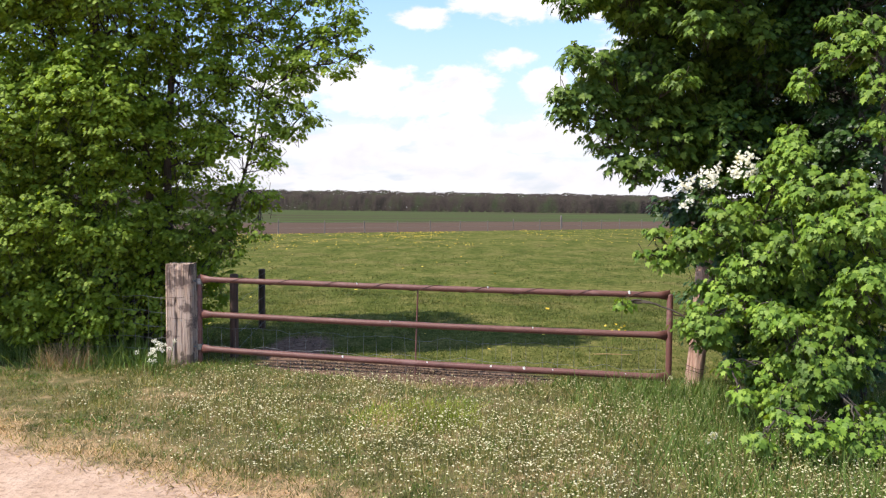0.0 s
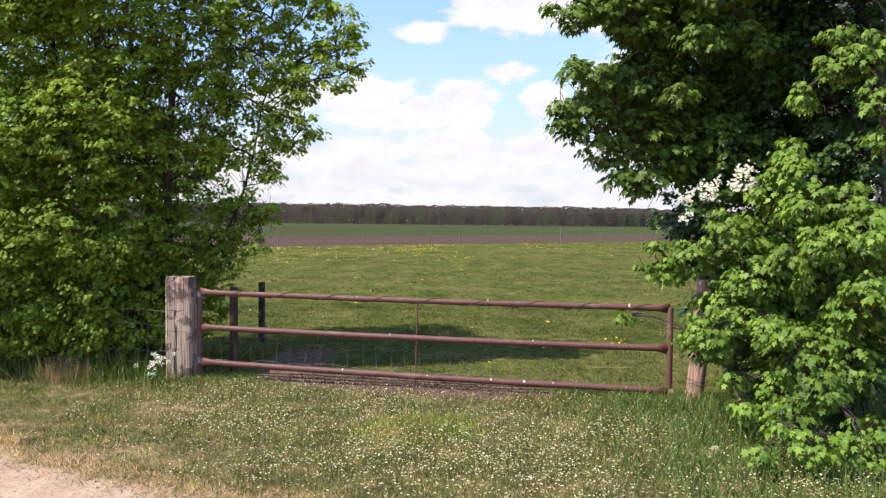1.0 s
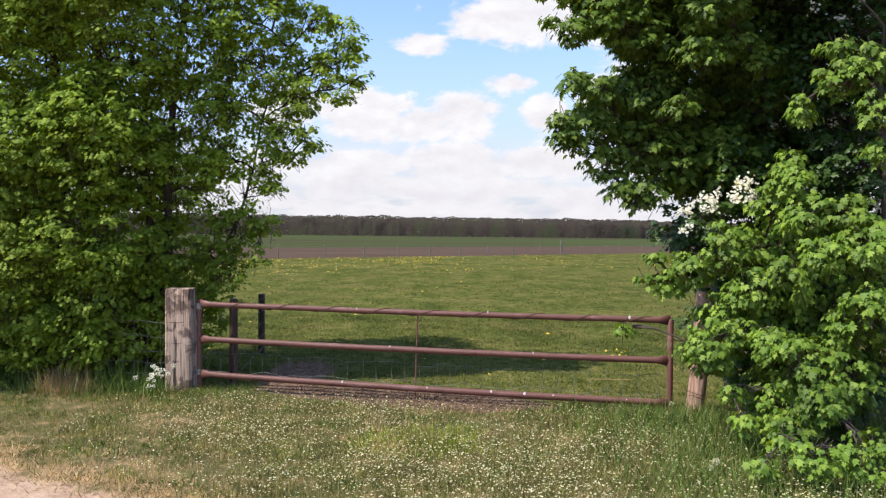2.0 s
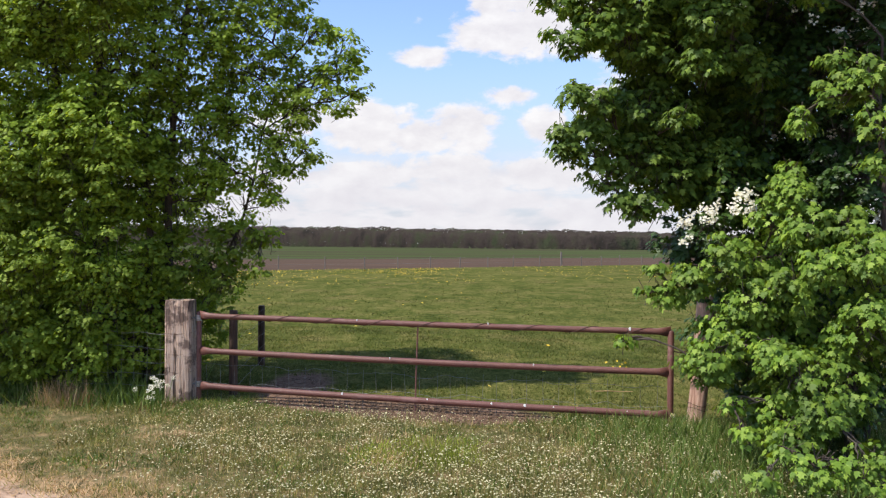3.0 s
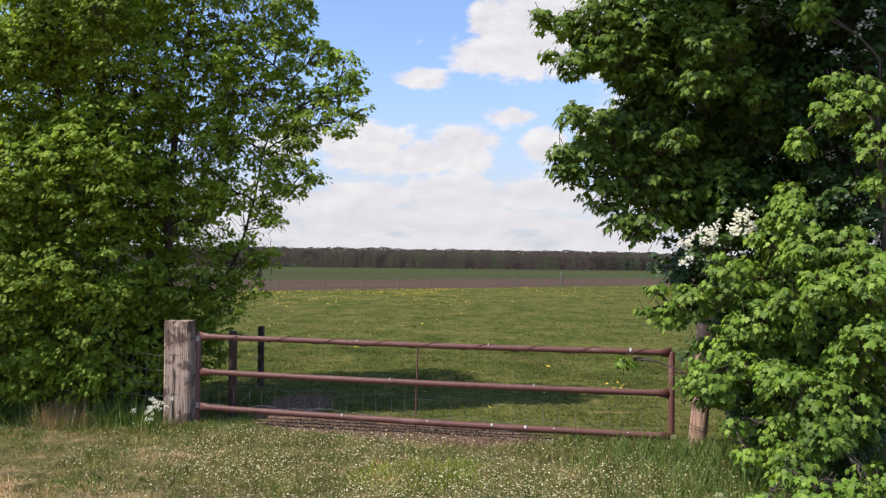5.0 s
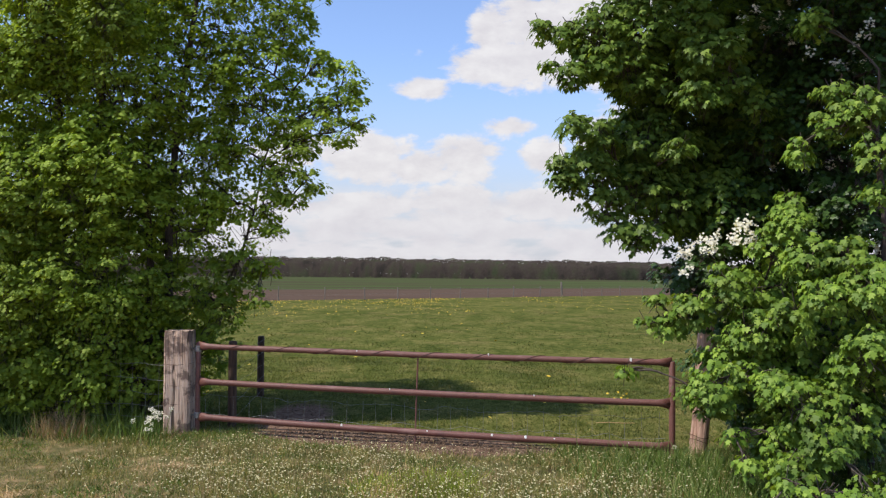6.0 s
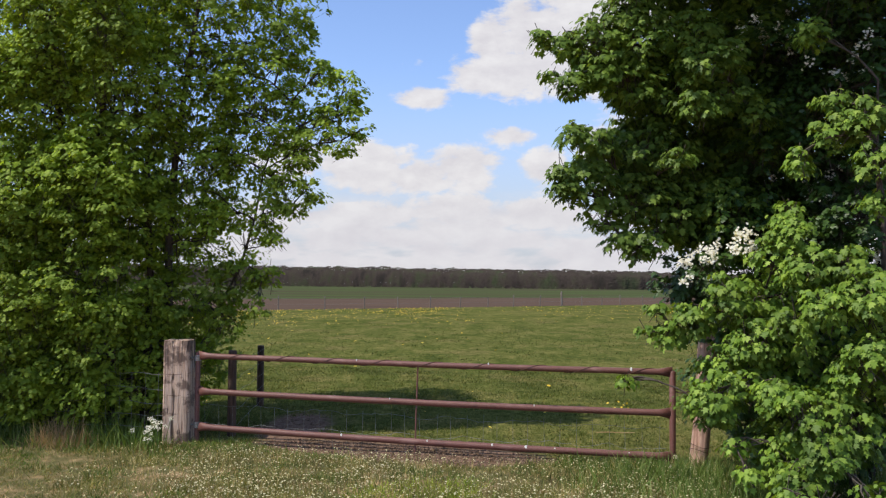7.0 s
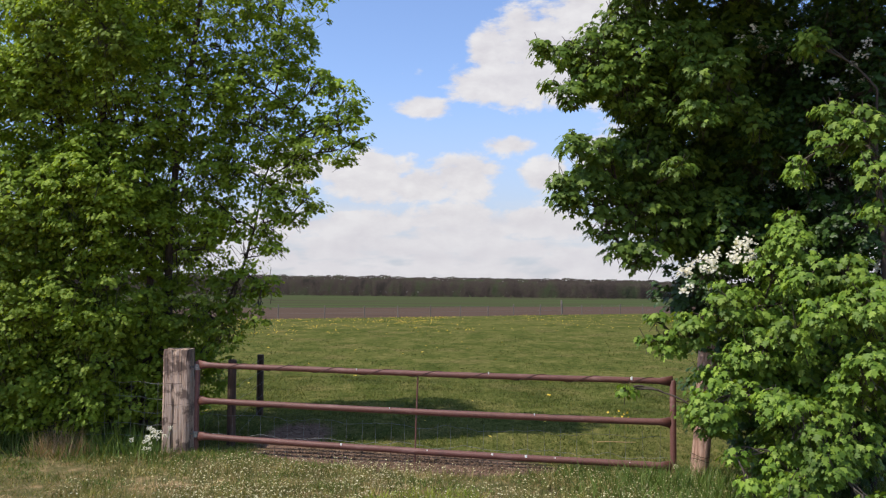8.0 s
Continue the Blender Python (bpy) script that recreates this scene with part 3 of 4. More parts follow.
def sprays(rng, lobes, per_m2, leaves, size, fill=0.35, droop=0.35, clump=0.11, floor=0.03, gaps=-0.05):
    """Leaves in layered tufts at the ends of twigs, all through the lobes of a crown. Also gives the twigs."""
    B, D, twigs = [], [], []
    for cx, cy, cz, r in lobes:
        c = np.array((cx, cy, cz))
        for _ in range(int(per_m2 * 4 * math.pi * r * r * (0.85 + 0.3 * rng.random())) + 2):
            d = rng.normal(size=3)
            d /= np.linalg.norm(d)
            inner = rng.random() < fill
            f = rng.random() ** (1 / 3) * 0.75 if inner else 0.78 + 0.24 * rng.random()
            base = c + d * (f * max(r - 0.3 * clump, 0.5 * r) + 0.2 * r * noise.noise((c + d * r * 1.2) * 1.9)) * np.array((1, 1, 0.9))
            if base[2] < floor or (not inner and noise.noise((base[0] * 1.9, base[1] * 1.9, base[2] * 3.4)) < gaps and rng.random() < 0.8):
                continue
            go = d + rng.normal(size=3) * 0.5 + np.array((0, 0, 0.25))
            go /= np.linalg.norm(go)
            ln = min(0.30, 0.10 + 0.7 * r)
            twigs.append((base - go * ln, base - go * ln * 0.45 - np.array((0, 0, 0.05 * ln)), base + go * 0.02))
            B.append(base), D.append(d)
    B, D = np.repeat(np.array(B), leaves, 0), np.repeat(np.array(D), leaves, 0)
    k = len(B)
    wide = np.repeat(clump * (0.55 + 0.75 * rng.random(k // leaves)), leaves)
    e = rng.normal(size=(k, 3)) + D * 0.7 + np.array((-0.15, -0.15, 0.55))
    e /= np.linalg.norm(e, axis=1, keepdims=True)
    P = B + e * (wide * (0.35 + 0.65 * rng.random(k)))[:, None] * np.array((1, 1, 0.55))
    out = e * np.array((1, 1, 0)) + D * np.array((0.4, 0.4, 0)) + rng.normal(size=(k, 3)) * np.array((0.3, 0.3, 0))
    out /= np.linalg.norm(out, axis=1, keepdims=True) + 1e-6
    U = np.array((-0.14, -0.10, 0.75)) + out * (droop + 0.25 * rng.random(k))[:, None] + e * 0.25 + rng.normal(size=(k, 3)) * 0.17
    S = size * (0.55 + 0.75 * rng.random(k))
    ok = (P[:, 2] > floor) & (rng.random(k) < 0.9)
    return P[ok], U[ok], (out - np.array((0, 0, 0.3)))[ok], S[ok], twigs


def limb(bm, a, b, ra, rb, seed, bend=0.12, sides=7):
    a, b = Vector(a), Vector(b)
    n, ln = 7, (b - a).length
    pts, rad = [], []
    for i in range(n + 1):
        f = i / n
        off = noise.noise_vector((f * 2.1 + seed, seed * 3.1, 0.5)) * bend * ln * math.sin(math.pi * f)
        p = a.lerp(b, f) + off + Vector((0, 0, 0.10 * ln * math.sin(math.pi * f)))
        pts.append(p)
        rad.append(ra + (rb - ra) * f)
    tube(bm, pts, rad, sides, False)
    return pts


def make_tree(name, label, stems, lobes, per_m2, leaves, size, seed, leaf, shape, polys, fill=0.35, droop=0.35, clump=0.11, category="tree", gaps=-0.05):
    rng = np.random.default_rng(seed)
    t = thing(name, pose(0, 0, 0), label, category)
    nodes = []
    for k, (a, b, r) in enumerate(stems):
        bm = bmesh.new()
        pts = limb(bm, a, b, r, r * 0.25, seed + k * 1.3, 0.07, 10)
        nodes += pts[1:]
        part("trunk", bm, BARK, t, smooth=True)
    # limbs grow from the stems outwards, each from the nearest wood that already stands
    stand = list(nodes)
    away = lambda p: min(math.hypot(p.x - q.x, p.y - q.y) for q in stand)
    far = {i: away(p) for i, p in enumerate(nodes)}
    order = sorted(lobes, key=lambda q: min((p - Vector(q[:3])).length for p in stand))
    for k, (x, y, z, r) in enumerate(order):
        bm = bmesh.new()
        c = Vector((x, y, z))
        out = away(c)
        root = nodes[min(range(len(nodes)), key=lambda i: (nodes[i] - c).length + 0.7 * max(0.0, nodes[i].z - z + 0.1 * (nodes[i] - c).length) + 2.0 * max(0.0, far[i] - out + 0.4 * (nodes[i] - c).length))]
        pts = limb(bm, root, c, 0.007 + 0.016 * r, 0.004, seed + k, 0.12, 6)
        for p in pts[2:]:
            far[len(nodes)] = away(p)
            nodes.append(p)
        branch = part("branch", bm, BARK, t, smooth=True)
        for j in range(6 if r > 0.3 else 3):
            d = Vector(rng.normal(size=3)).normalized()
            bm = bmesh.new()
            limb(bm, pts[3 + j % 5], c + d * r * 0.7, 0.009, 0.003, seed + k + j * 0.37, 0.15, 4)
            part("twig", bm, BARK, branch, smooth=True)
    P, U, F, S, twigs = sprays(rng, lobes, per_m2, leaves, size, fill, droop, clump, gaps=gaps)
    tagged(scatter("crown", shape, polys, P, U, F, S, leaf, t), kind="stuff")
    tv, tf = [], []
    for a, b, c in twigs:
        i = len(tv)
        for p, w in ((a, 0.004), (b, 0.003), (c, 0.0012)):
            tv += [tuple(p + np.array((w, 0, 0))), tuple(p + np.array((-w * 0.5, w * 0.8, 0))), tuple(p + np.array((-w * 0.5, -w * 0.8, 0)))]
        for j in (0, 3):
            tf += [(i + j, i + j + 1, i + j + 4, i + j + 3), (i + j + 1, i + j + 2, i + j + 5, i + j + 4), (i + j + 2, i + j, i + j + 3, i + j + 5)]
    tagged(link_mesh("twig_work", tv, tf, BARK, t), kind="stuff")
    return t


LOBES_A = [
    (-5.10, 10.8, 4.9, 1.1), (-4.71, 9.69, 3.67, 1.04), (-3.60, 9.50, 3.75, 0.85), (-4.78, 9.40, 2.54, 0.95), (-3.83, 9.40, 2.61, 0.85),
    (-4.70, 9.21, 1.47, 0.85), (-3.93, 9.31, 1.60, 0.76), (-4.61, 9.12, 0.66, 0.57), (-3.84, 9.21, 0.79, 0.62), (-4.67, 11.2, 5.9, 0.9),
    (-4.01, 10.26, 5.20, 0.95), (-3.50, 9.40, 1.35, 0.52)]
# the airy side over the gate post, outer tips first
LOBES_B = [
    (-1.87, 9.7, 4.58, 0.43), (-1.49, 9.6, 4.09, 0.26), (-1.13, 9.5, 3.93, 0.24), (-1.03, 9.5, 3.69, 0.18), (-1.26, 9.6, 3.61, 0.29), (-0.93, 9.4, 3.39, 0.15),
    (-1.19, 9.5, 3.32, 0.24), (-1.55, 9.7, 3.5, 0.39), (-1.67, 9.6, 3.2, 0.27), (-1.52, 9.4, 2.79, 0.17), (-1.47, 9.4, 2.63, 0.13), (-1.86, 9.6, 2.8, 0.32),
    (-1.69, 9.4, 2.51, 0.13), (-2.02, 9.5, 2.49, 0.26), (-1.92, 9.4, 2.18, 0.15), (-2.24, 9.6, 2.17, 0.27)]
LOBES_B += [
    (-2.56, 9.7, 2.54, 0.47), (-2.55, 9.8, 3.18, 0.56), (-2.19, 9.8, 3.61, 0.56), (-2.29, 9.8, 4.14, 0.61), (-2.69, 9.8, 4.61, 0.66), (-2.09, 9.8, 5.21, 0.73),
    (-3.12, 9.9, 5.38, 0.87), (-2.07, 9.5, 1.76, 0.22), (-2.07, 9.4, 1.43, 0.18), (-2.43, 9.6, 1.67, 0.34), (-2.43, 9.4, 1.25, 0.25), (-2.62, 9.4, 1.05, 0.17),
    (-2.88, 9.6, 1.48, 0.49), (-2.92, 9.6, 2.17, 0.58), (-3.02, 9.7, 2.99, 0.69), (-3.02, 9.7, 3.92, 0.75), (-3.27, 9.5, 0.97, 0.42), (-3.07, 9.4, 0.66, 0.29)]
# the tree over the latch end: outer tips, sunlit tufts, then the crown behind and unseen lobes above
LOBES_C = [
    (0.99, 7.1, 3.79, 0.21), (0.8, 7, 3.79, 0.1), (1.3, 7.2, 3.81, 0.3), (1.07, 7, 3.38, 0.13), (1.28, 7.1, 3.56, 0.22), (0.9, 7, 3.49, 0.05),
    (1.59, 7.2, 3.47, 0.3), (1.69, 7.3, 3.82, 0.44), (1.08, 7, 2.96, 0.15), (1.28, 7.1, 2.87, 0.25), (1.01, 7, 2.63, 0.14), (1.24, 7.1, 2.55, 0.25),
    (1.03, 7, 2.47, 0.12), (1.33, 7.1, 2.31, 0.17), (1.5, 7.1, 2.12, 0.15), (1.61, 7, 1.97, 0.1), (1.76, 7.1, 2.06, 0.14), (1.61, 7.3, 2.45, 0.3),
    (1.79, 7.4, 2.84, 0.43), (2.01, 7.5, 2.35, 0.36), (2.02, 7.5, 3.42, 0.51), (2.12, 7.6, 2.17, 0.22)]
LOBES_C += [
    (2.14, 6.9, 3.56, 0.2), (2.35, 6.9, 3.59, 0.21), (2.11, 6.9, 3.17, 0.17), (2.4, 7, 3.31, 0.19), (1.95, 6.9, 2.77, 0.12), (2.13, 7.1, 3.79, 0.29),
    (2.64, 7, 3.14, 0.14), (1.55, 7.2, 4.15, 0.28)]
# lobes from z 4.7 up are out of view, added to shade the crown below
LOBES_C += [
    (2.8, 8.0, 3.3, 0.6), (2.4, 7.9, 2.8, 0.4), (3.3, 8.3, 3.2, 0.8), (2.6, 8.0, 4.0, 0.7), (3.7, 8.2, 4.2, 0.8), (2.2, 6.5, 5.3, 0.8), (3.2, 6.6, 5.5, 0.9),
    (1.6, 7.2, 5.1, 0.65), (2.4, 7.6, 5.6, 1.0), (3.6, 7.5, 5.6, 1.0), (4.4, 7.4, 4.4, 0.9),
    (1.4, 6.6, 4.95, 0.5), (1.9, 6.6, 5.2, 0.65), (2.6, 6.4, 5.0, 0.7), (2.3, 6.9, 4.75, 0.45), (3.0, 6.0, 5.0, 0.7), (3.2, 6.9, 4.7, 0.45)]
front = random.Random(5)
LOBES_C += [(front.uniform(1.75, 3.1), front.uniform(7.5, 8.1), front.uniform(2.3, 4.5), front.uniform(0.3, 0.45)) for k in range(26)]
# the bush by the track: its high sprays, its middle, its skirt
LOBES_D = [
    (2.67, 6.2, 2.64, 0.14), (2.88, 6.2, 2.81, 0.18), (3.11, 6.1, 2.94, 0.21), (3.12, 6, 2.6, 0.18), (3.15, 6, 2.29, 0.11), (3.02, 6.4, 3.15, 0.12), (2.9, 6.5, 3.68, 0.13)]
LOBES_D += [
    (2.72, 6.5, 2.31, 0.11), (2.67, 6.4, 2.1, 0.18), (2.56, 6.5, 1.94, 0.17), (2.73, 6.3, 1.87, 0.21), (3, 6.2, 1.85, 0.19), (2.26, 6.6, 1.63, 0.21),
    (2.04, 6.8, 1.44, 0.18), (1.85, 6.9, 1.32, 0.12), (1.76, 6.9, 1.5, 0.06), (1.68, 6.9, 1.31, 0.05), (1.49, 6.9, 0.91, 0.05), (2.44, 6.5, 1.28, 0.22),
    (2.58, 6.2, 1.42, 0.22), (2.8, 6, 1.52, 0.22), (3.02, 5.9, 1.64, 0.24), (2.96, 5.8, 1.17, 0.2)]
LOBES_D += [
    (2.1, 6.5, 0.81, 0.25), (2.3, 6.4, 0.94, 0.17), (1.95, 6.6, 0.82, 0.12), (2.58, 6, 0.79, 0.24), (2.45, 6.2, 0.9, 0.17), (2.65, 5.8, 0.54, 0.16),
    (2.3, 5.6, 0.31, 0.09), (2.47, 5.5, 0.24, 0.16), (2.82, 5.5, 0.27, 0.2), (2.19, 6.3, 0.5, 0.09), (2.12, 5.5, 0.16, 0.11),
    (2.21, 6.1, 0.32, 0.07), (2.9, 6.7, 1.1, 0.4), (2.75, 6.5, 0.5, 0.35), (3.5, 6.3, 1.2, 0.5),
    (2.9, 6.9, 1.6, 0.4), (2.5, 6.9, 1.0, 0.4), (2.5, 6.8, 1.5, 0.3), (2.9, 6.2, 0.7, 0.38), (3.05, 6.1, 1.1, 0.3), (2.6, 6.3, 0.45, 0.3), (2.5, 5.9, 0.3, 0.2)]
LOBES_H = [(2.9, 7.6, 2.9, 0.5), (3.3, 7.5, 3.3, 0.5), (3.6, 7.4, 2.7, 0.55), (3.6, 7.5, 3.9, 0.6), (3.1, 7.6, 3.9, 0.5), (2.5, 7.5, 2.3, 0.35), (3.2, 7.2, 2.1, 0.4)]
# dark leaf filler behind the maple bush, standing in for its shaded hollows
LOBES_H += [(3.2, 7.0, 1.5, 0.5), (3.0, 7.0, 1.0, 0.45), (2.7, 7.2, 0.6, 0.35), (3.3, 6.8, 0.5, 0.4), (3.4, 6.9, 2.3, 0.4), (3.7, 7.0, 3.4, 0.5)]
LOBES_H += [(3.1, 8.4, 1.9, 0.7), (2.9, 8.2, 1.0, 0.6), (3.9, 8.0, 2.6, 0.8), (4.3, 7.6, 1.4, 0.9), (3.4, 7.8, 0.6, 0.6), (2.35, 8.0, 1.75, 0.35), (3.9, 8.2, 3.7, 0.8), (4.8, 7.4, 3.0, 0.9), (3.3, 7.5, 1.5, 0.5), (2.18, 7.4, 1.62, 0.2), (3.4, 8.6, 3.0, 0.9), (4.6, 8.2, 4.2, 1.0), (2.75, 7.6, 2.3, 0.45), (3.0, 7.2, 0.5, 0.5), (2.25, 7.0, 1.82, 0.2), (2.7, 8.3, 2.5, 0.5), (3.3, 8.5, 2.4, 0.7), (3.9, 8.6, 2.2, 0.8)]

LOBES_A += [(-3.4, 10.4, 1.2, 0.7), (-4.4, 10.5, 1.2, 0.8), (-5.4, 10.5, 1.3, 0.8), (-3.6, 10.5, 2.4, 0.8), (-4.8, 10.5, 2.4, 0.9), (-5.5, 10.4, 2.7, 0.8), (-3.0, 10.2, 0.7, 0.5),
            (-3.4, 9.25, 0.5, 0.32), (-3.9, 9.2, 0.5, 0.38), (-3.05, 9.3, 0.42, 0.22), (-4.5, 9.15, 0.5, 0.4), (-5.1, 9.2, 0.6, 0.4), (-3.5, 10.1, 0.55, 0.5), (-4.3, 10.2, 0.6, 0.55), (-5.2, 10.2, 0.6, 0.5),
            # unseen lobes beyond the left edge, added to shade the low foliage
            (-6.2, 8.7, 2.7, 0.75), (-6.9, 8.8, 2.0, 0.9), (-5.7, 8.7, 1.9, 0.5), (-6.4, 9.3, 1.0, 0.8)]
front = random.Random(17)
LOBES_A += [(front.uniform(-5.4, -3.45), front.uniform(9.05, 9.35) if k < 11 else front.uniform(8.8, 9.15), 1.75 + 3.5 * (k + front.random()) / 20, front.uniform(0.24, 0.44)) for k in range(20)]
make_tree("hedge_maple", "tall leafy green field maple with several slim stems", [((-3.75, 9.5, -0.1), (-4.2, 9.8, 6.3), 0.05), ((-4.5, 9.7, -0.1), (-5.0, 10.1, 5.8), 0.06)],
          LOBES_A, 46, 19, 0.047, 11, FAR_LEAF, LEAF3, LEAF3_F, fill=0.35, clump=0.13, gaps=-0.2)
make_tree("hedge_maple", "airy green field maple leaning over the oak gate post", [((-3.2, 9.65, -0.1), (-2.95, 9.95, 6.0), 0.055), ((-3.45, 9.7, -0.1), (-3.5, 9.9, 5.0), 0.05), ((-3.05, 9.75, -0.1), (-1.8, 9.7, 3.8), 0.022)],
          LOBES_B, 50, 16, 0.046, 23, FAR_LEAF, LEAF3, LEAF3_F, fill=0.2, clump=0.11, gaps=0.0)
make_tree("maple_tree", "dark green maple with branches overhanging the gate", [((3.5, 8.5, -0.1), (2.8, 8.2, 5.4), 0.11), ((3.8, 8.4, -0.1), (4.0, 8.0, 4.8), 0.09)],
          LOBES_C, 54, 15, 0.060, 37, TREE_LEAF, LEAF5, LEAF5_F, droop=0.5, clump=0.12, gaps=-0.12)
make_tree("maple_bush", "bright fresh green maple bush with drooping leaf sprays", [((3.5, 6.9, -0.1), (3.35, 6.4, 3.3), 0.035), ((3.2, 6.6, -0.1), (3.1, 6.1, 1.5), 0.03), ((2.9, 6.8, -0.1), (2.4, 6.8, 1.5), 0.025)],
          LOBES_D, 92, 16, 0.052, 41, MAPLE_LEAF, LEAF5, LEAF5_F, fill=0.25, droop=0.65, clump=0.10, category="bush", gaps=0.0)
thorn = make_tree("hawthorn", "dark flowering hawthorn with clusters of white blossom", [((3.5, 8.3, -0.1), (3.6, 8.1, 3.4), 0.07), ((3.7, 8.1, -0.1), (4.4, 7.7, 2.9), 0.06)],
                  LOBES_H, 46, 12, 0.05, 53, THORN_LEAF, LEAF3, LEAF3_F, fill=0.4, category="bush", gaps=-0.2)


def make_blossom():
    rng = np.random.default_rng(3)
    P, U, F, S = [], [], [], []
    heads = [(1.98, 6.75, 1.90, 0.10, 5), (2.19, 6.7, 1.97, 0.15, 8), (2.38, 6.7, 2.05, 0.16, 11), (1.95, 6.7, 1.74, 0.08, 2), (3.5, 7.5, 2.45, 0.5, 26), (3.75, 7.3, 1.95, 0.4, 20), (2.8, 7.4, 3.95, 0.35, 20), (3.6, 7.0, 3.6, 0.4, 14)]
    for x, y, z, r, k in heads:
        for _ in range(k):
            c = np.array((x, y, z)) + rng.normal(size=3) * r * np.array((0.5, 0.35, 0.28))
            for _ in range(16):
                P.append(c + rng.normal(size=3) * 0.024)
                U.append(np.array((-0.2, -0.7, 0.7)) + rng.normal(size=3) * 0.4)
                F.append(rng.normal(size=3))
                S.append(0.011 + 0.007 * rng.random())
    star = [(0, 0, 0)] + [(math.cos(a * math.tau / 10) * (1.0 if a % 2 else 0.6), math.sin(a * math.tau / 10) * (1.0 if a % 2 else 0.6), 0.12) for a in range(10)]
    tagged(scatter("blossom", star, [(0, i, i % 10 + 1) for i in range(1, 11)], np.array(P), np.array(U), np.array(F), np.array(S), BLOSSOM, thorn, "small white blossom clusters"), kind="stuff")


make_blossom()


# ---- far woods ----
def make_woods():
    """A belt of close-set trees in three ranks, their crowns made of small sprays of twigs and buds."""
    rng = np.random.default_rng(6)
    P, U, S = [], [], []
    for rank, (count, lift) in enumerate(((110000, 0.72), (60000, 0.86), (50000, 0.94))):
        x = -300 + 560 * rng.random(count)
        brow = np.where(x < 60, 350 - 0.70 * x, 308 - 0.1 * (x - 60)) + 9 * rank
        swell = lambda v: np.array([noise.noise((a * 0.21, rank * 7.1, 2)) + 0.5 * noise.noise((a * 0.55, rank * 3.7, 5)) for a in v])
        a, b = swell(x), swell(x + 0.6)
        bump = np.array([0.09 * noise.noise((v * 0.05, rank, 1)) + 0.11 * abs(noise.noise((v * 0.13, rank * 5, 6))) + 0.05 * noise.noise((v * 0.4, rank * 5, 9)) for v in x])
        top = (11.0 - 0.022 * (x + 100)) * (lift + bump)
        f = rng.random(count) ** 0.62
        z = top * f
        P.append(np.stack([x, brow - 0.8 * a - 2.2 * np.sqrt(np.clip(1 - f * f, 0, 1)) + 0.4 * rng.random(count), z], 1))
        U.append(np.stack([-0.25 + 0.5 * (a - b), np.full(count, -0.8), 0.35 + 0.5 * f * f], 1))
        S.append(0.2 + 0.26 * rng.random(count))
    P, U, S = np.concatenate(P), np.concatenate(U), np.concatenate(S)
    clump = [(-0.8, -0.4, 0), (0.0, -0.9, -0.1), (0.8, -0.3, 0.0), (0.5, 0.7, 0.1), (-0.4, 0.8, -0.1)]
    ob = scatter("woods", clump, [(0, 1, 2, 3, 4)], P, U + rng.normal(size=P.shape) * 0.1, rng.normal(size=P.shape), S, WOODS)
    tagged(ob, "distant line of brownish green spring woods", "woods", kind="stuff")


make_woods()

# ---- grass and flowers ----
BLADE = [(-0.5, 0, 0), (0.5, 0, 0), (-0.36, 0.12, 0.5), (0.36, 0.12, 0.5), (0, 0.42, 1.0)]
BLADE_F = [(0, 1, 3, 2), (2, 3, 4)]


def edge(x):
    return 4.11 - 0.576 * x


def blades(name, label, count, box, seed, low, high, width, material, keep=None, lean=0.35, kind="stuff", category="grass", flat=False):
    rng = np.random.default_rng(seed)
    x = box[0] + (box[1] - box[0]) * rng.random(count)
    y = box[2] + (box[3] - box[2]) * rng.random(count)
    ok = np.array([keep(a, b, rng.random()) for a, b in zip(x, y)]) if keep else np.ones(count, bool)
    x, y = x[ok], y[ok]
    k = len(x)
    tuft = np.array([0.6 + 0.8 * max(0.0, 0.5 + noise.noise((a * 1.6, b * 1.6, seed))) for a, b in zip(x, y)])
    h = (low + (high - low) * rng.random(k) ** 1.4) * tuft
    P = np.stack([x, y, np.array([rise(a, b) for a, b in zip(x, y)]) - 0.006], 1)
    U = np.stack([rng.normal(size=k) * lean, rng.normal(size=k) * lean, np.ones(k) * (0.06 if flat else 1)], 1)
    F = rng.normal(size=(k, 3)) * (0.35 if flat else 1.0) + np.array((0, 0, 1.0 if flat else 0.0))
    w = width * (0.6 + 0.8 * rng.random(k))
    ob = scatter(name, BLADE, BLADE_F, P, U, F, np.stack([w, h, h], 1), material)
    return tagged(ob, label, category, kind=kind)


def gap(x, y):
    """How far a place lies past the line of the gate."""
    return y - (8.37 - 0.194 * x)


def bare(x, y):
    """How bare the trodden earth is; it ends at a slanting edge before the gate."""
    patch = max(1 - math.hypot((x + 0.85) / 1.8, (y - 8.4) / 0.9), 1 - math.hypot((x - 0.1) / 1.0, (y - 8.25) / 0.55), 0.6 - math.hypot((x + 1.75) / 0.55, (y - 9.9) / 1.25))
    return 0.5 * noise.noise((x * 1.7, y * 1.7, 8)) + min(patch, 3 * (y + 0.5 * x - 7.75))


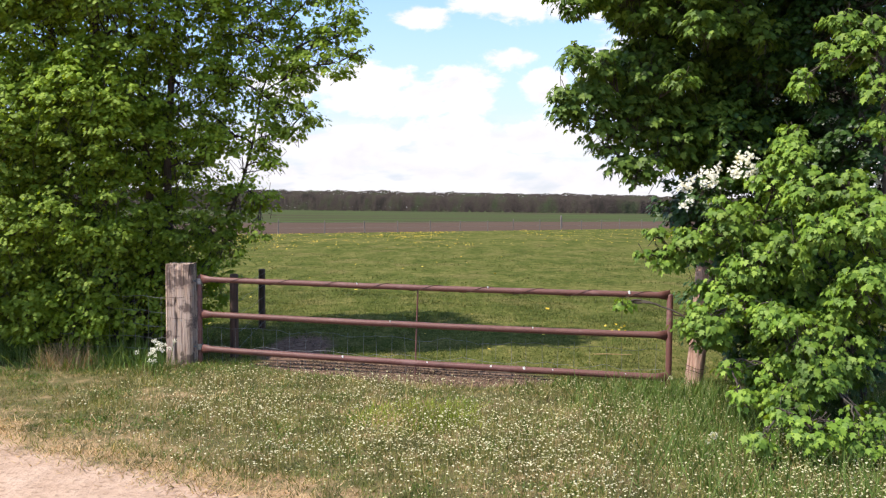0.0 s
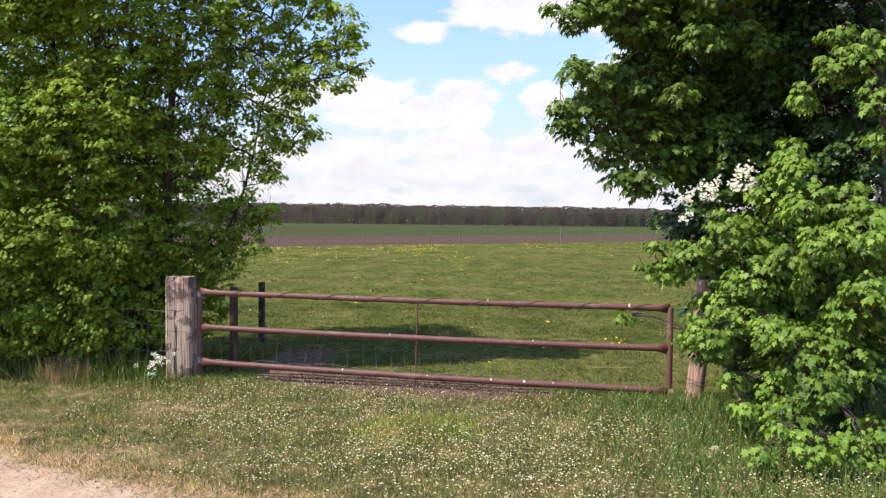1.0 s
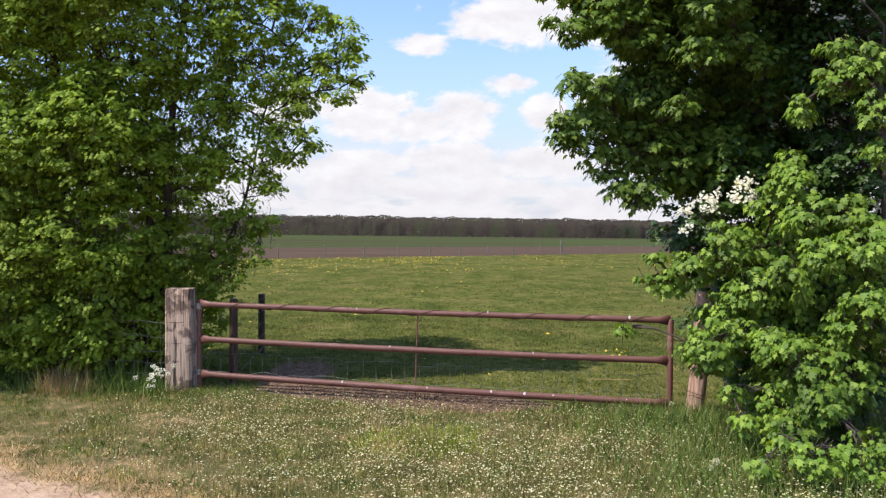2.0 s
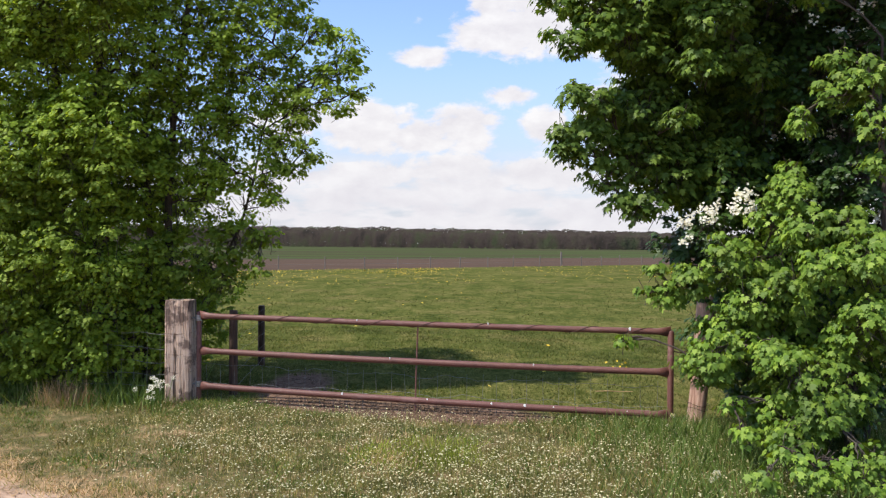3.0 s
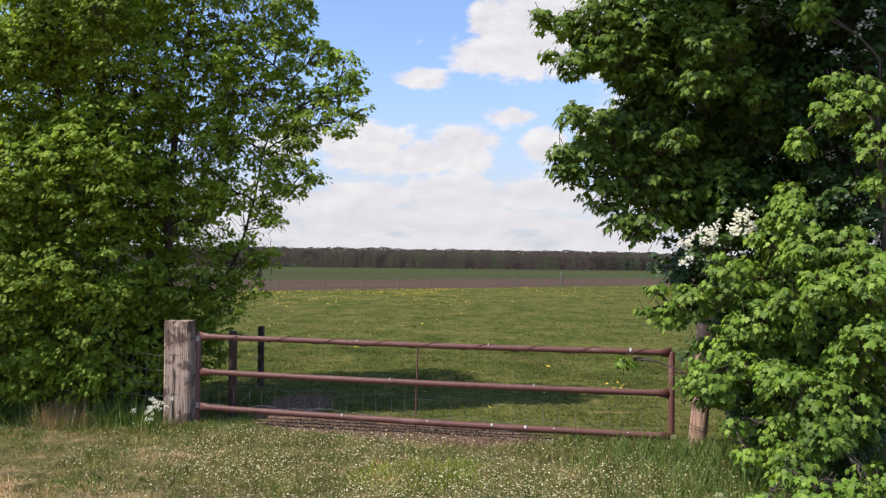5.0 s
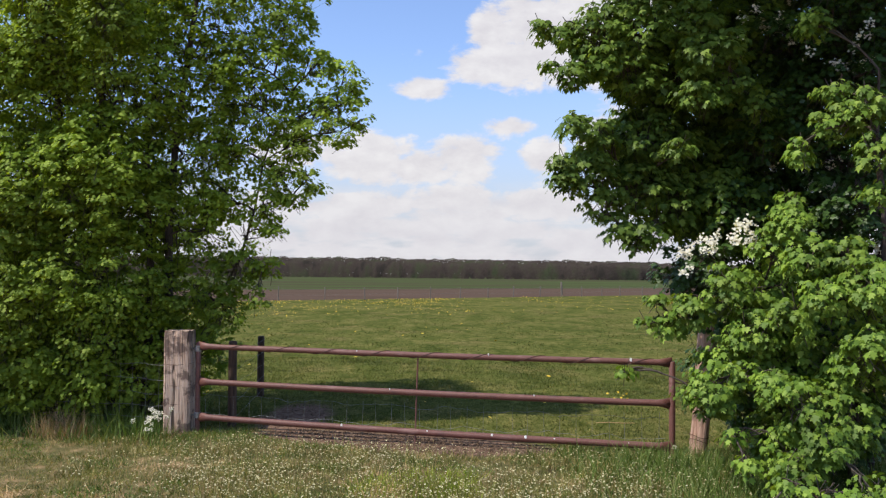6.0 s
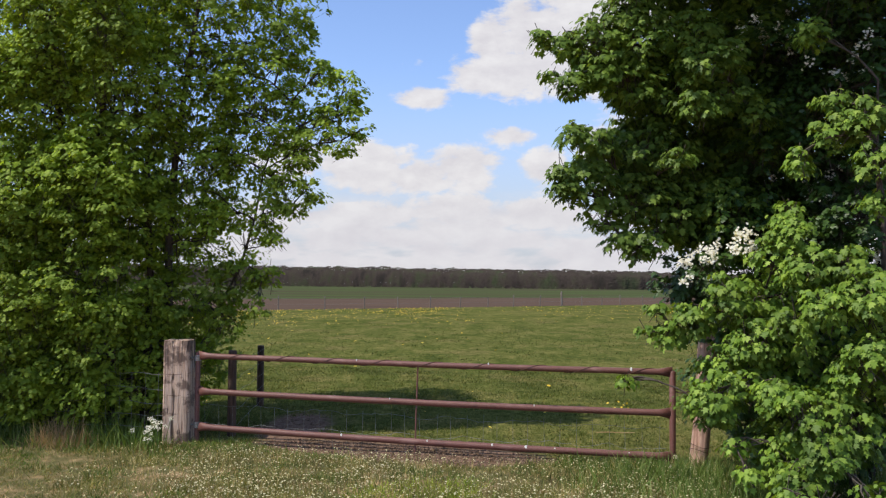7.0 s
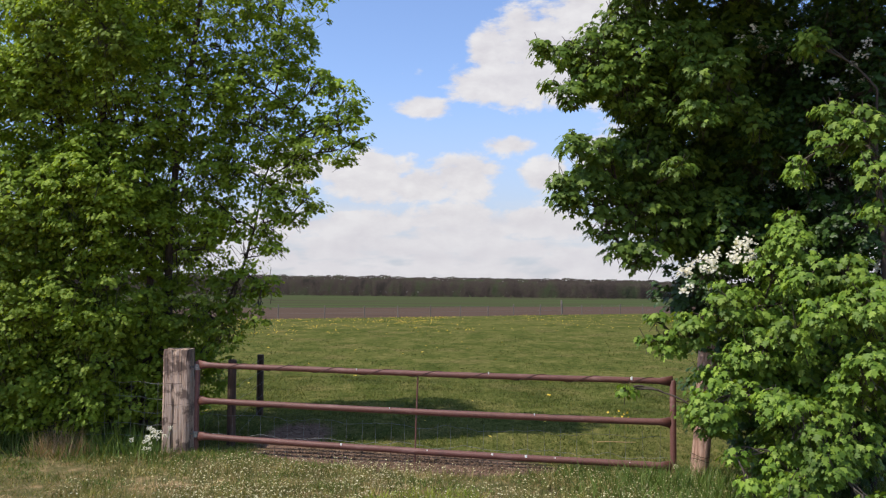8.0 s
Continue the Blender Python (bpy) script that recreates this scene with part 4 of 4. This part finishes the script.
blades("verge_grass", "short dry yellowish green verge grass", 190000, (-4.6, 4.2, 3.0, 9.2), 1, 0.02, 0.09, 0.005, GRASS,
       lambda x, y, r: y > edge(x) + 0.0 + 0.75 * (r - 0.3) and r < 0.75 + 1.3 * noise.noise((x * 1.1, y * 1.8, 4)) + 0.2 * x / 3 and gap(x, y) < 0.15 + 0.4 * r and bare(x, y) < 0.15 * r, lean=0.7)
blades("tall_grass", "long lush green grass by the maple bush", 16000, (0.9, 4.0, 4.6, 8.2), 2, 0.10, 0.30, 0.007, LUSH,
       lambda x, y, r: y > edge(x) + 0.4 and gap(x, y) < -0.3 and r < min(1, max(0, (x - 1.0) * 0.9)) * (0.9 if y > 5.6 else 0.5), lean=0.4)
blades("hedge_bottom_grass", "rank green grass at the foot of the hedge", 14000, (-6.5, -1.9, 7.9, 10.4), 3, 0.10, 0.34, 0.008, LUSH,
       lambda x, y, r: -0.7 < gap(x, y) < 1.0 and x < -2.8 and r < 0.4 + 0.6 * (gap(x, y) > -0.35))
blades("gate_foot_grass", "tufts of grass under the gate", 20000, (-2.7, 2.6, 7.4, 9.3), 4, 0.03, 0.11, 0.007, LUSH, lambda x, y, r: -0.45 < gap(x, y) < 0.2 and bare(x, y) < 0.1 * r and r < 0.75, lean=0.6)
blades("meadow_grass", "grazed green meadow grass", 130000, (-6.5, 9.0, 7.9, 17.0), 5, 0.015, 0.055, 0.009, MEADOW,
       lambda x, y, r: gap(x, y) > 0.0 and bare(x, y) < -0.25 * r and abs(x) < 0.62 * y and r < 1.0 + 1.2 * noise.noise((x * 0.9, y * 0.6, 17)), lean=0.9)
blades("meadow_grass", "grazed green meadow grass farther out", 70000, (-16, 20, 17.0, 40.0), 6, 0.015, 0.05, 0.022, MEADOW, lambda x, y, r: abs(x) < 0.5 * y and r < (40 - y) / 20 + noise.noise((x * 0.6, y * 0.3, 17)), lean=1.2)
blades("meadow_tufts", "taller tufts of darker grass in the meadow", 45000, (-7, 9, 8.6, 17.0), 31, 0.02, 0.055, 0.010, MEADOW,
       lambda x, y, r: gap(x, y) > 0.1 and bare(x, y) < -0.2 * r and abs(x) < 0.6 * y and r < 2.2 * (noise.noise((x * 1.3, y * 0.9, 12)) - 0.02), lean=0.9)
blades("verge_herbs", "low dark green herbs between the dry grass", 70000, (-4.6, 3.2, 3.6, 8.8), 32, 0.02, 0.07, 0.010, LUSH,
       lambda x, y, r: y > edge(x) + 0.35 and gap(x, y) < 0.0 and bare(x, y) < 0 and r < 2.6 * (noise.noise((x * 2.1, y * 2.1, 21)) - 0.02), lean=0.8)
blades("dry_tuft", "upright tuft of reddish dry grass by the hedge", 1500, (-4.35, -3.55, 8.45, 9.0), 33, 0.10, 0.30, 0.006, STRAW,
       lambda x, y, r: math.hypot((x + 3.95) / 0.4, (y - 8.72) / 0.26) < 0.4 + 0.6 * r, lean=0.35)
blades("fresh_grass", "patch of bright yellowish green young grass", 5000, (-0.85, 0.5, 6.2, 7.3), 9, 0.03, 0.10, 0.006, FRESH, lambda x, y, r: math.hypot((x + 0.2) / 0.6, (y - 6.75) / 0.5) < 0.5 + 0.6 * r and r > 0.2, lean=0.6)
blades("straw", "bleached straw along the edge of the track", 60000, (-4.6, 3.0, 3.2, 7.4), 7, 0.03, 0.13, 0.006, STRAW,
       lambda x, y, r: abs(y - edge(x) - 0.12) < 0.4 * r + 0.05 or (y > edge(x) and gap(x, y) < -0.1 and r < -0.16 - 1.2 * noise.noise((x * 1.1, y * 1.8, 4)) + (0.12 if x < -1.5 else 0.0)), lean=0.8, flat=True, category="straw")


def flowers(name, label, count, box, seed, low, high, size, head, material, keep, category, stem=GRASS):
    rng = np.random.default_rng(seed)
    x = box[0] + (box[1] - box[0]) * rng.random(count)
    y = box[2] + (box[3] - box[2]) * rng.random(count)
    ok = np.array([keep(a, b, rng.random()) for a, b in zip(x, y)])
    x, y = x[ok], y[ok]
    k = len(x)
    h = low + (high - low) * rng.random(k)
    P = np.stack([x, y, np.array([rise(a, b) for a, b in zip(x, y)])], 1)
    U = np.stack([rng.normal(size=k) * 0.14, rng.normal(size=k) * 0.14, np.ones(k)], 1)
    t = thing(name, pose(0, 0, 0), label, category, kind="stuff")
    if stem:
        tagged(scatter("stems", [(-0.5, 0, 0), (0.5, 0, 0), (0.2, 0, 1.0), (-0.2, 0, 1.0)], [(0, 1, 2, 3)], P, U, rng.normal(size=(k, 3)), np.stack([np.full(k, 0.004), h, h], 1), stem, t), kind="stuff")
    top = P + U / np.linalg.norm(U, axis=1, keepdims=True) * h[:, None]
    tagged(scatter("heads", head[0], head[1], top, U + rng.normal(size=(k, 3)) * 0.25, rng.normal(size=(k, 3)), size * (0.6 + 0.8 * rng.random(k)), material, t), kind="stuff")


DOME = ([(0, 0, 0.45)] + [(math.cos(a * math.tau / 6), math.sin(a * math.tau / 6), 0.0 + 0.15 * (a % 2)) for a in range(6)], [(0, i, i % 6 + 1) for i in range(1, 7)])
flowers("white_wild_flowers", "dense tiny white wild flowers in dry grass", 44000, (-3.2, 4.0, 2.8, 8.4), 12, 0.04, 0.13, 0.0062, DOME, CRESS,
        lambda x, y, r: y > edge(x) + 0.2 and gap(x, y) < -0.3 and bare(x, y) < 0 and r < (0.45 + 1.4 * max(0.0, noise.noise((x * 0.9, y * 1.2, 2)) + 0.2)) * min(1.0, max(0.04, (y - edge(x)) * 0.7)) * (1.0 if gap(x, y) < -1.2 else 0.5) * (1.0 if x > -2.2 else 0.4), "flowers")
flowers("dandelions", "yellow dandelions scattered over the meadow", 30000, (-32, 34, 9.5, 66), 13, 0.03, 0.08, 0.028, DOME, YELLOW,
        lambda x, y, r: y < 58.5 + 0.753 * x and abs(x) < 0.5 * y and bare(x, y) < -0.2 and r < (0.035 + 0.95 * max(0.0, min(1.0, (y - 34 - 0.4 * x) / 10))) * (0.15 + 2.2 * max(0.0, 0.1 + noise.noise((x * 0.22, y * 0.22, 5)))) * (1.2 if x < 1.5 else 0.3), "flowers", None)


def make_clods():
    """Crumbs and clods of trodden earth round the gate."""
    rng = np.random.default_rng(44)
    x, y = -3.0 + 4.6 * rng.random(60000), 7.4 + 3.4 * rng.random(60000)
    ok = np.array([bare(a, b) > 0.05 + 0.3 * r and (b < 9.3 or r < 0.15) for a, b, r in zip(x, y, rng.random(60000))])
    x, y = x[ok], y[ok]
    k = len(x)
    P = np.stack([x, y, np.array([rise(a, b) for a, b in zip(x, y)]) + 0.001], 1)
    lump = [(1, 0.1, 0), (0.1, 1, 0.1), (-1, 0, 0), (0, -1, -0.1), (0.1, 0.1, 0.75), (0, 0, -0.6)]
    polys = [(0, 1, 4), (1, 2, 4), (2, 3, 4), (3, 0, 4), (1, 0, 5), (2, 1, 5), (3, 2, 5), (0, 3, 5)]
    size = 0.004 + 0.015 * rng.random((k, 1)) ** 5
    ob = scatter("earth_clods", lump, polys, P, rng.normal(size=(k, 3)) * 0.4 + np.array((0, 0, 1)), rng.normal(size=(k, 3)), size * (0.7 + 0.6 * rng.random((k, 3))), EARTH)
    tagged(ob, "crumbly brown clods of trodden earth behind the gate", "earth", kind="stuff")


make_clods()


def make_umbels():
    """White umbels at the foot of the oak post."""
    rng = np.random.default_rng(15)
    t = thing("cow_parsley", pose(0, 0, 0), "white flowering cow parsley at the oak post", "flowers")
    P, U, F, S = [], [], [], []
    for i in range(19):
        x, y = -2.95 + rng.normal() * 0.10, 8.50 + rng.normal() * 0.06
        h = 0.06 + 0.25 * rng.random()
        top = Vector((x + rng.normal() * 0.05, y + rng.normal() * 0.04, h))
        part("stem", tube(bmesh.new(), [(x, y, 0), tuple((Vector((x, y, 0)) + top) / 2 + Vector((0.01, 0, 0.02))), tuple(top)], [0.004, 0.003, 0.002], 5), LUSH, t)
        for _ in range(24):
            a, r = rng.random() * math.tau, 0.026 * math.sqrt(rng.random())
            P.append((top.x + r * math.cos(a), top.y + r * math.sin(a), top.z + rng.normal() * 0.011))
            U.append((0, -0.9, 1)), F.append((math.cos(a), math.sin(a), 0)), S.append(0.0034 + 0.002 * rng.random())
    U = np.array(U, float) + rng.normal(size=(len(U), 3)) * 0.3
    tagged(scatter("umbels", DOME[0], DOME[1], np.array(P), U, np.array(F, float), np.array(S), BLOSSOM, t, "white flower umbels"), kind="stuff")


make_umbels()


def make_small_things():
    rng = np.random.default_rng(29)
    # yellow flowers in the meadow close behind the gate
    t = thing("yellow_meadow_flower", pose(2.28, 10.55, 0), "small clump of bright yellow meadow flowers", "flowers")
    for i in range(11):
        x, y, h = rng.normal() * 0.09, rng.normal() * 0.06, 0.10 + 0.12 * rng.random()
        part("stem", tube(bmesh.new(), [(x, y, 0), (x + 0.01, y, h * 0.5), (x + rng.normal() * 0.01, y, h)], [0.003, 0.0025, 0.002], 5), LUSH, t)
        bm = bmesh.new()
        bmesh.ops.create_cone(bm, cap_ends=True, segments=9, radius1=0.005, radius2=0.015, depth=0.012, matrix=Matrix.Translation((x, y, h)) @ Euler((rng.normal() * 0.4 + 0.5, rng.normal() * 0.3, 0)).to_matrix().to_4x4())
        part("flower_head", bm, YELLOW, t)
    # a bleached stick on the grass
    stick = link_mesh("fallen_stick", [], [], GREY_POST)
    bm = tube(bmesh.new(), [(1.72, 9.42, 0.05), (1.86, 9.40, 0.058), (2.02, 9.39, 0.052), (2.14, 9.36, 0.06)], [0.005, 0.006, 0.005, 0.003], 6)
    bm.to_mesh(stick.data)
    bm.free()
    stick.data.materials[0] = STRAW
    tagged(stick, "bleached stick lying in the meadow grass", "stick")
    # seed heads and white flowers by the split post
    for px, py, h, size in ((2.17, 7.86, 0.10, 0.024), (1.93, 5.85, 0.10, 0.03), (1.88, 5.80, 0.07, 0.022), (2.06, 7.6, 0.06, 0.018)):
        t = thing("dandelion_clock", pose(px, py, 0), "white fluffy seed head on a thin stem", "flower")
        part("stem", tube(bmesh.new(), [(0, 0, -0.01), (0.006, 0, h * 0.5), (0, 0, h)], 0.0025, 5), LUSH, t)
        d = rng.normal(size=(160, 3))
        d /= np.linalg.norm(d, axis=1, keepdims=True)
        tagged(scatter("seed_head", BUD, BUD_F, np.array((0, 0, h)) + d * size * 0.3, rng.normal(size=(160, 3)), d, np.full(160, size * 0.75), BLOSSOM, t), kind="stuff")


make_small_things()
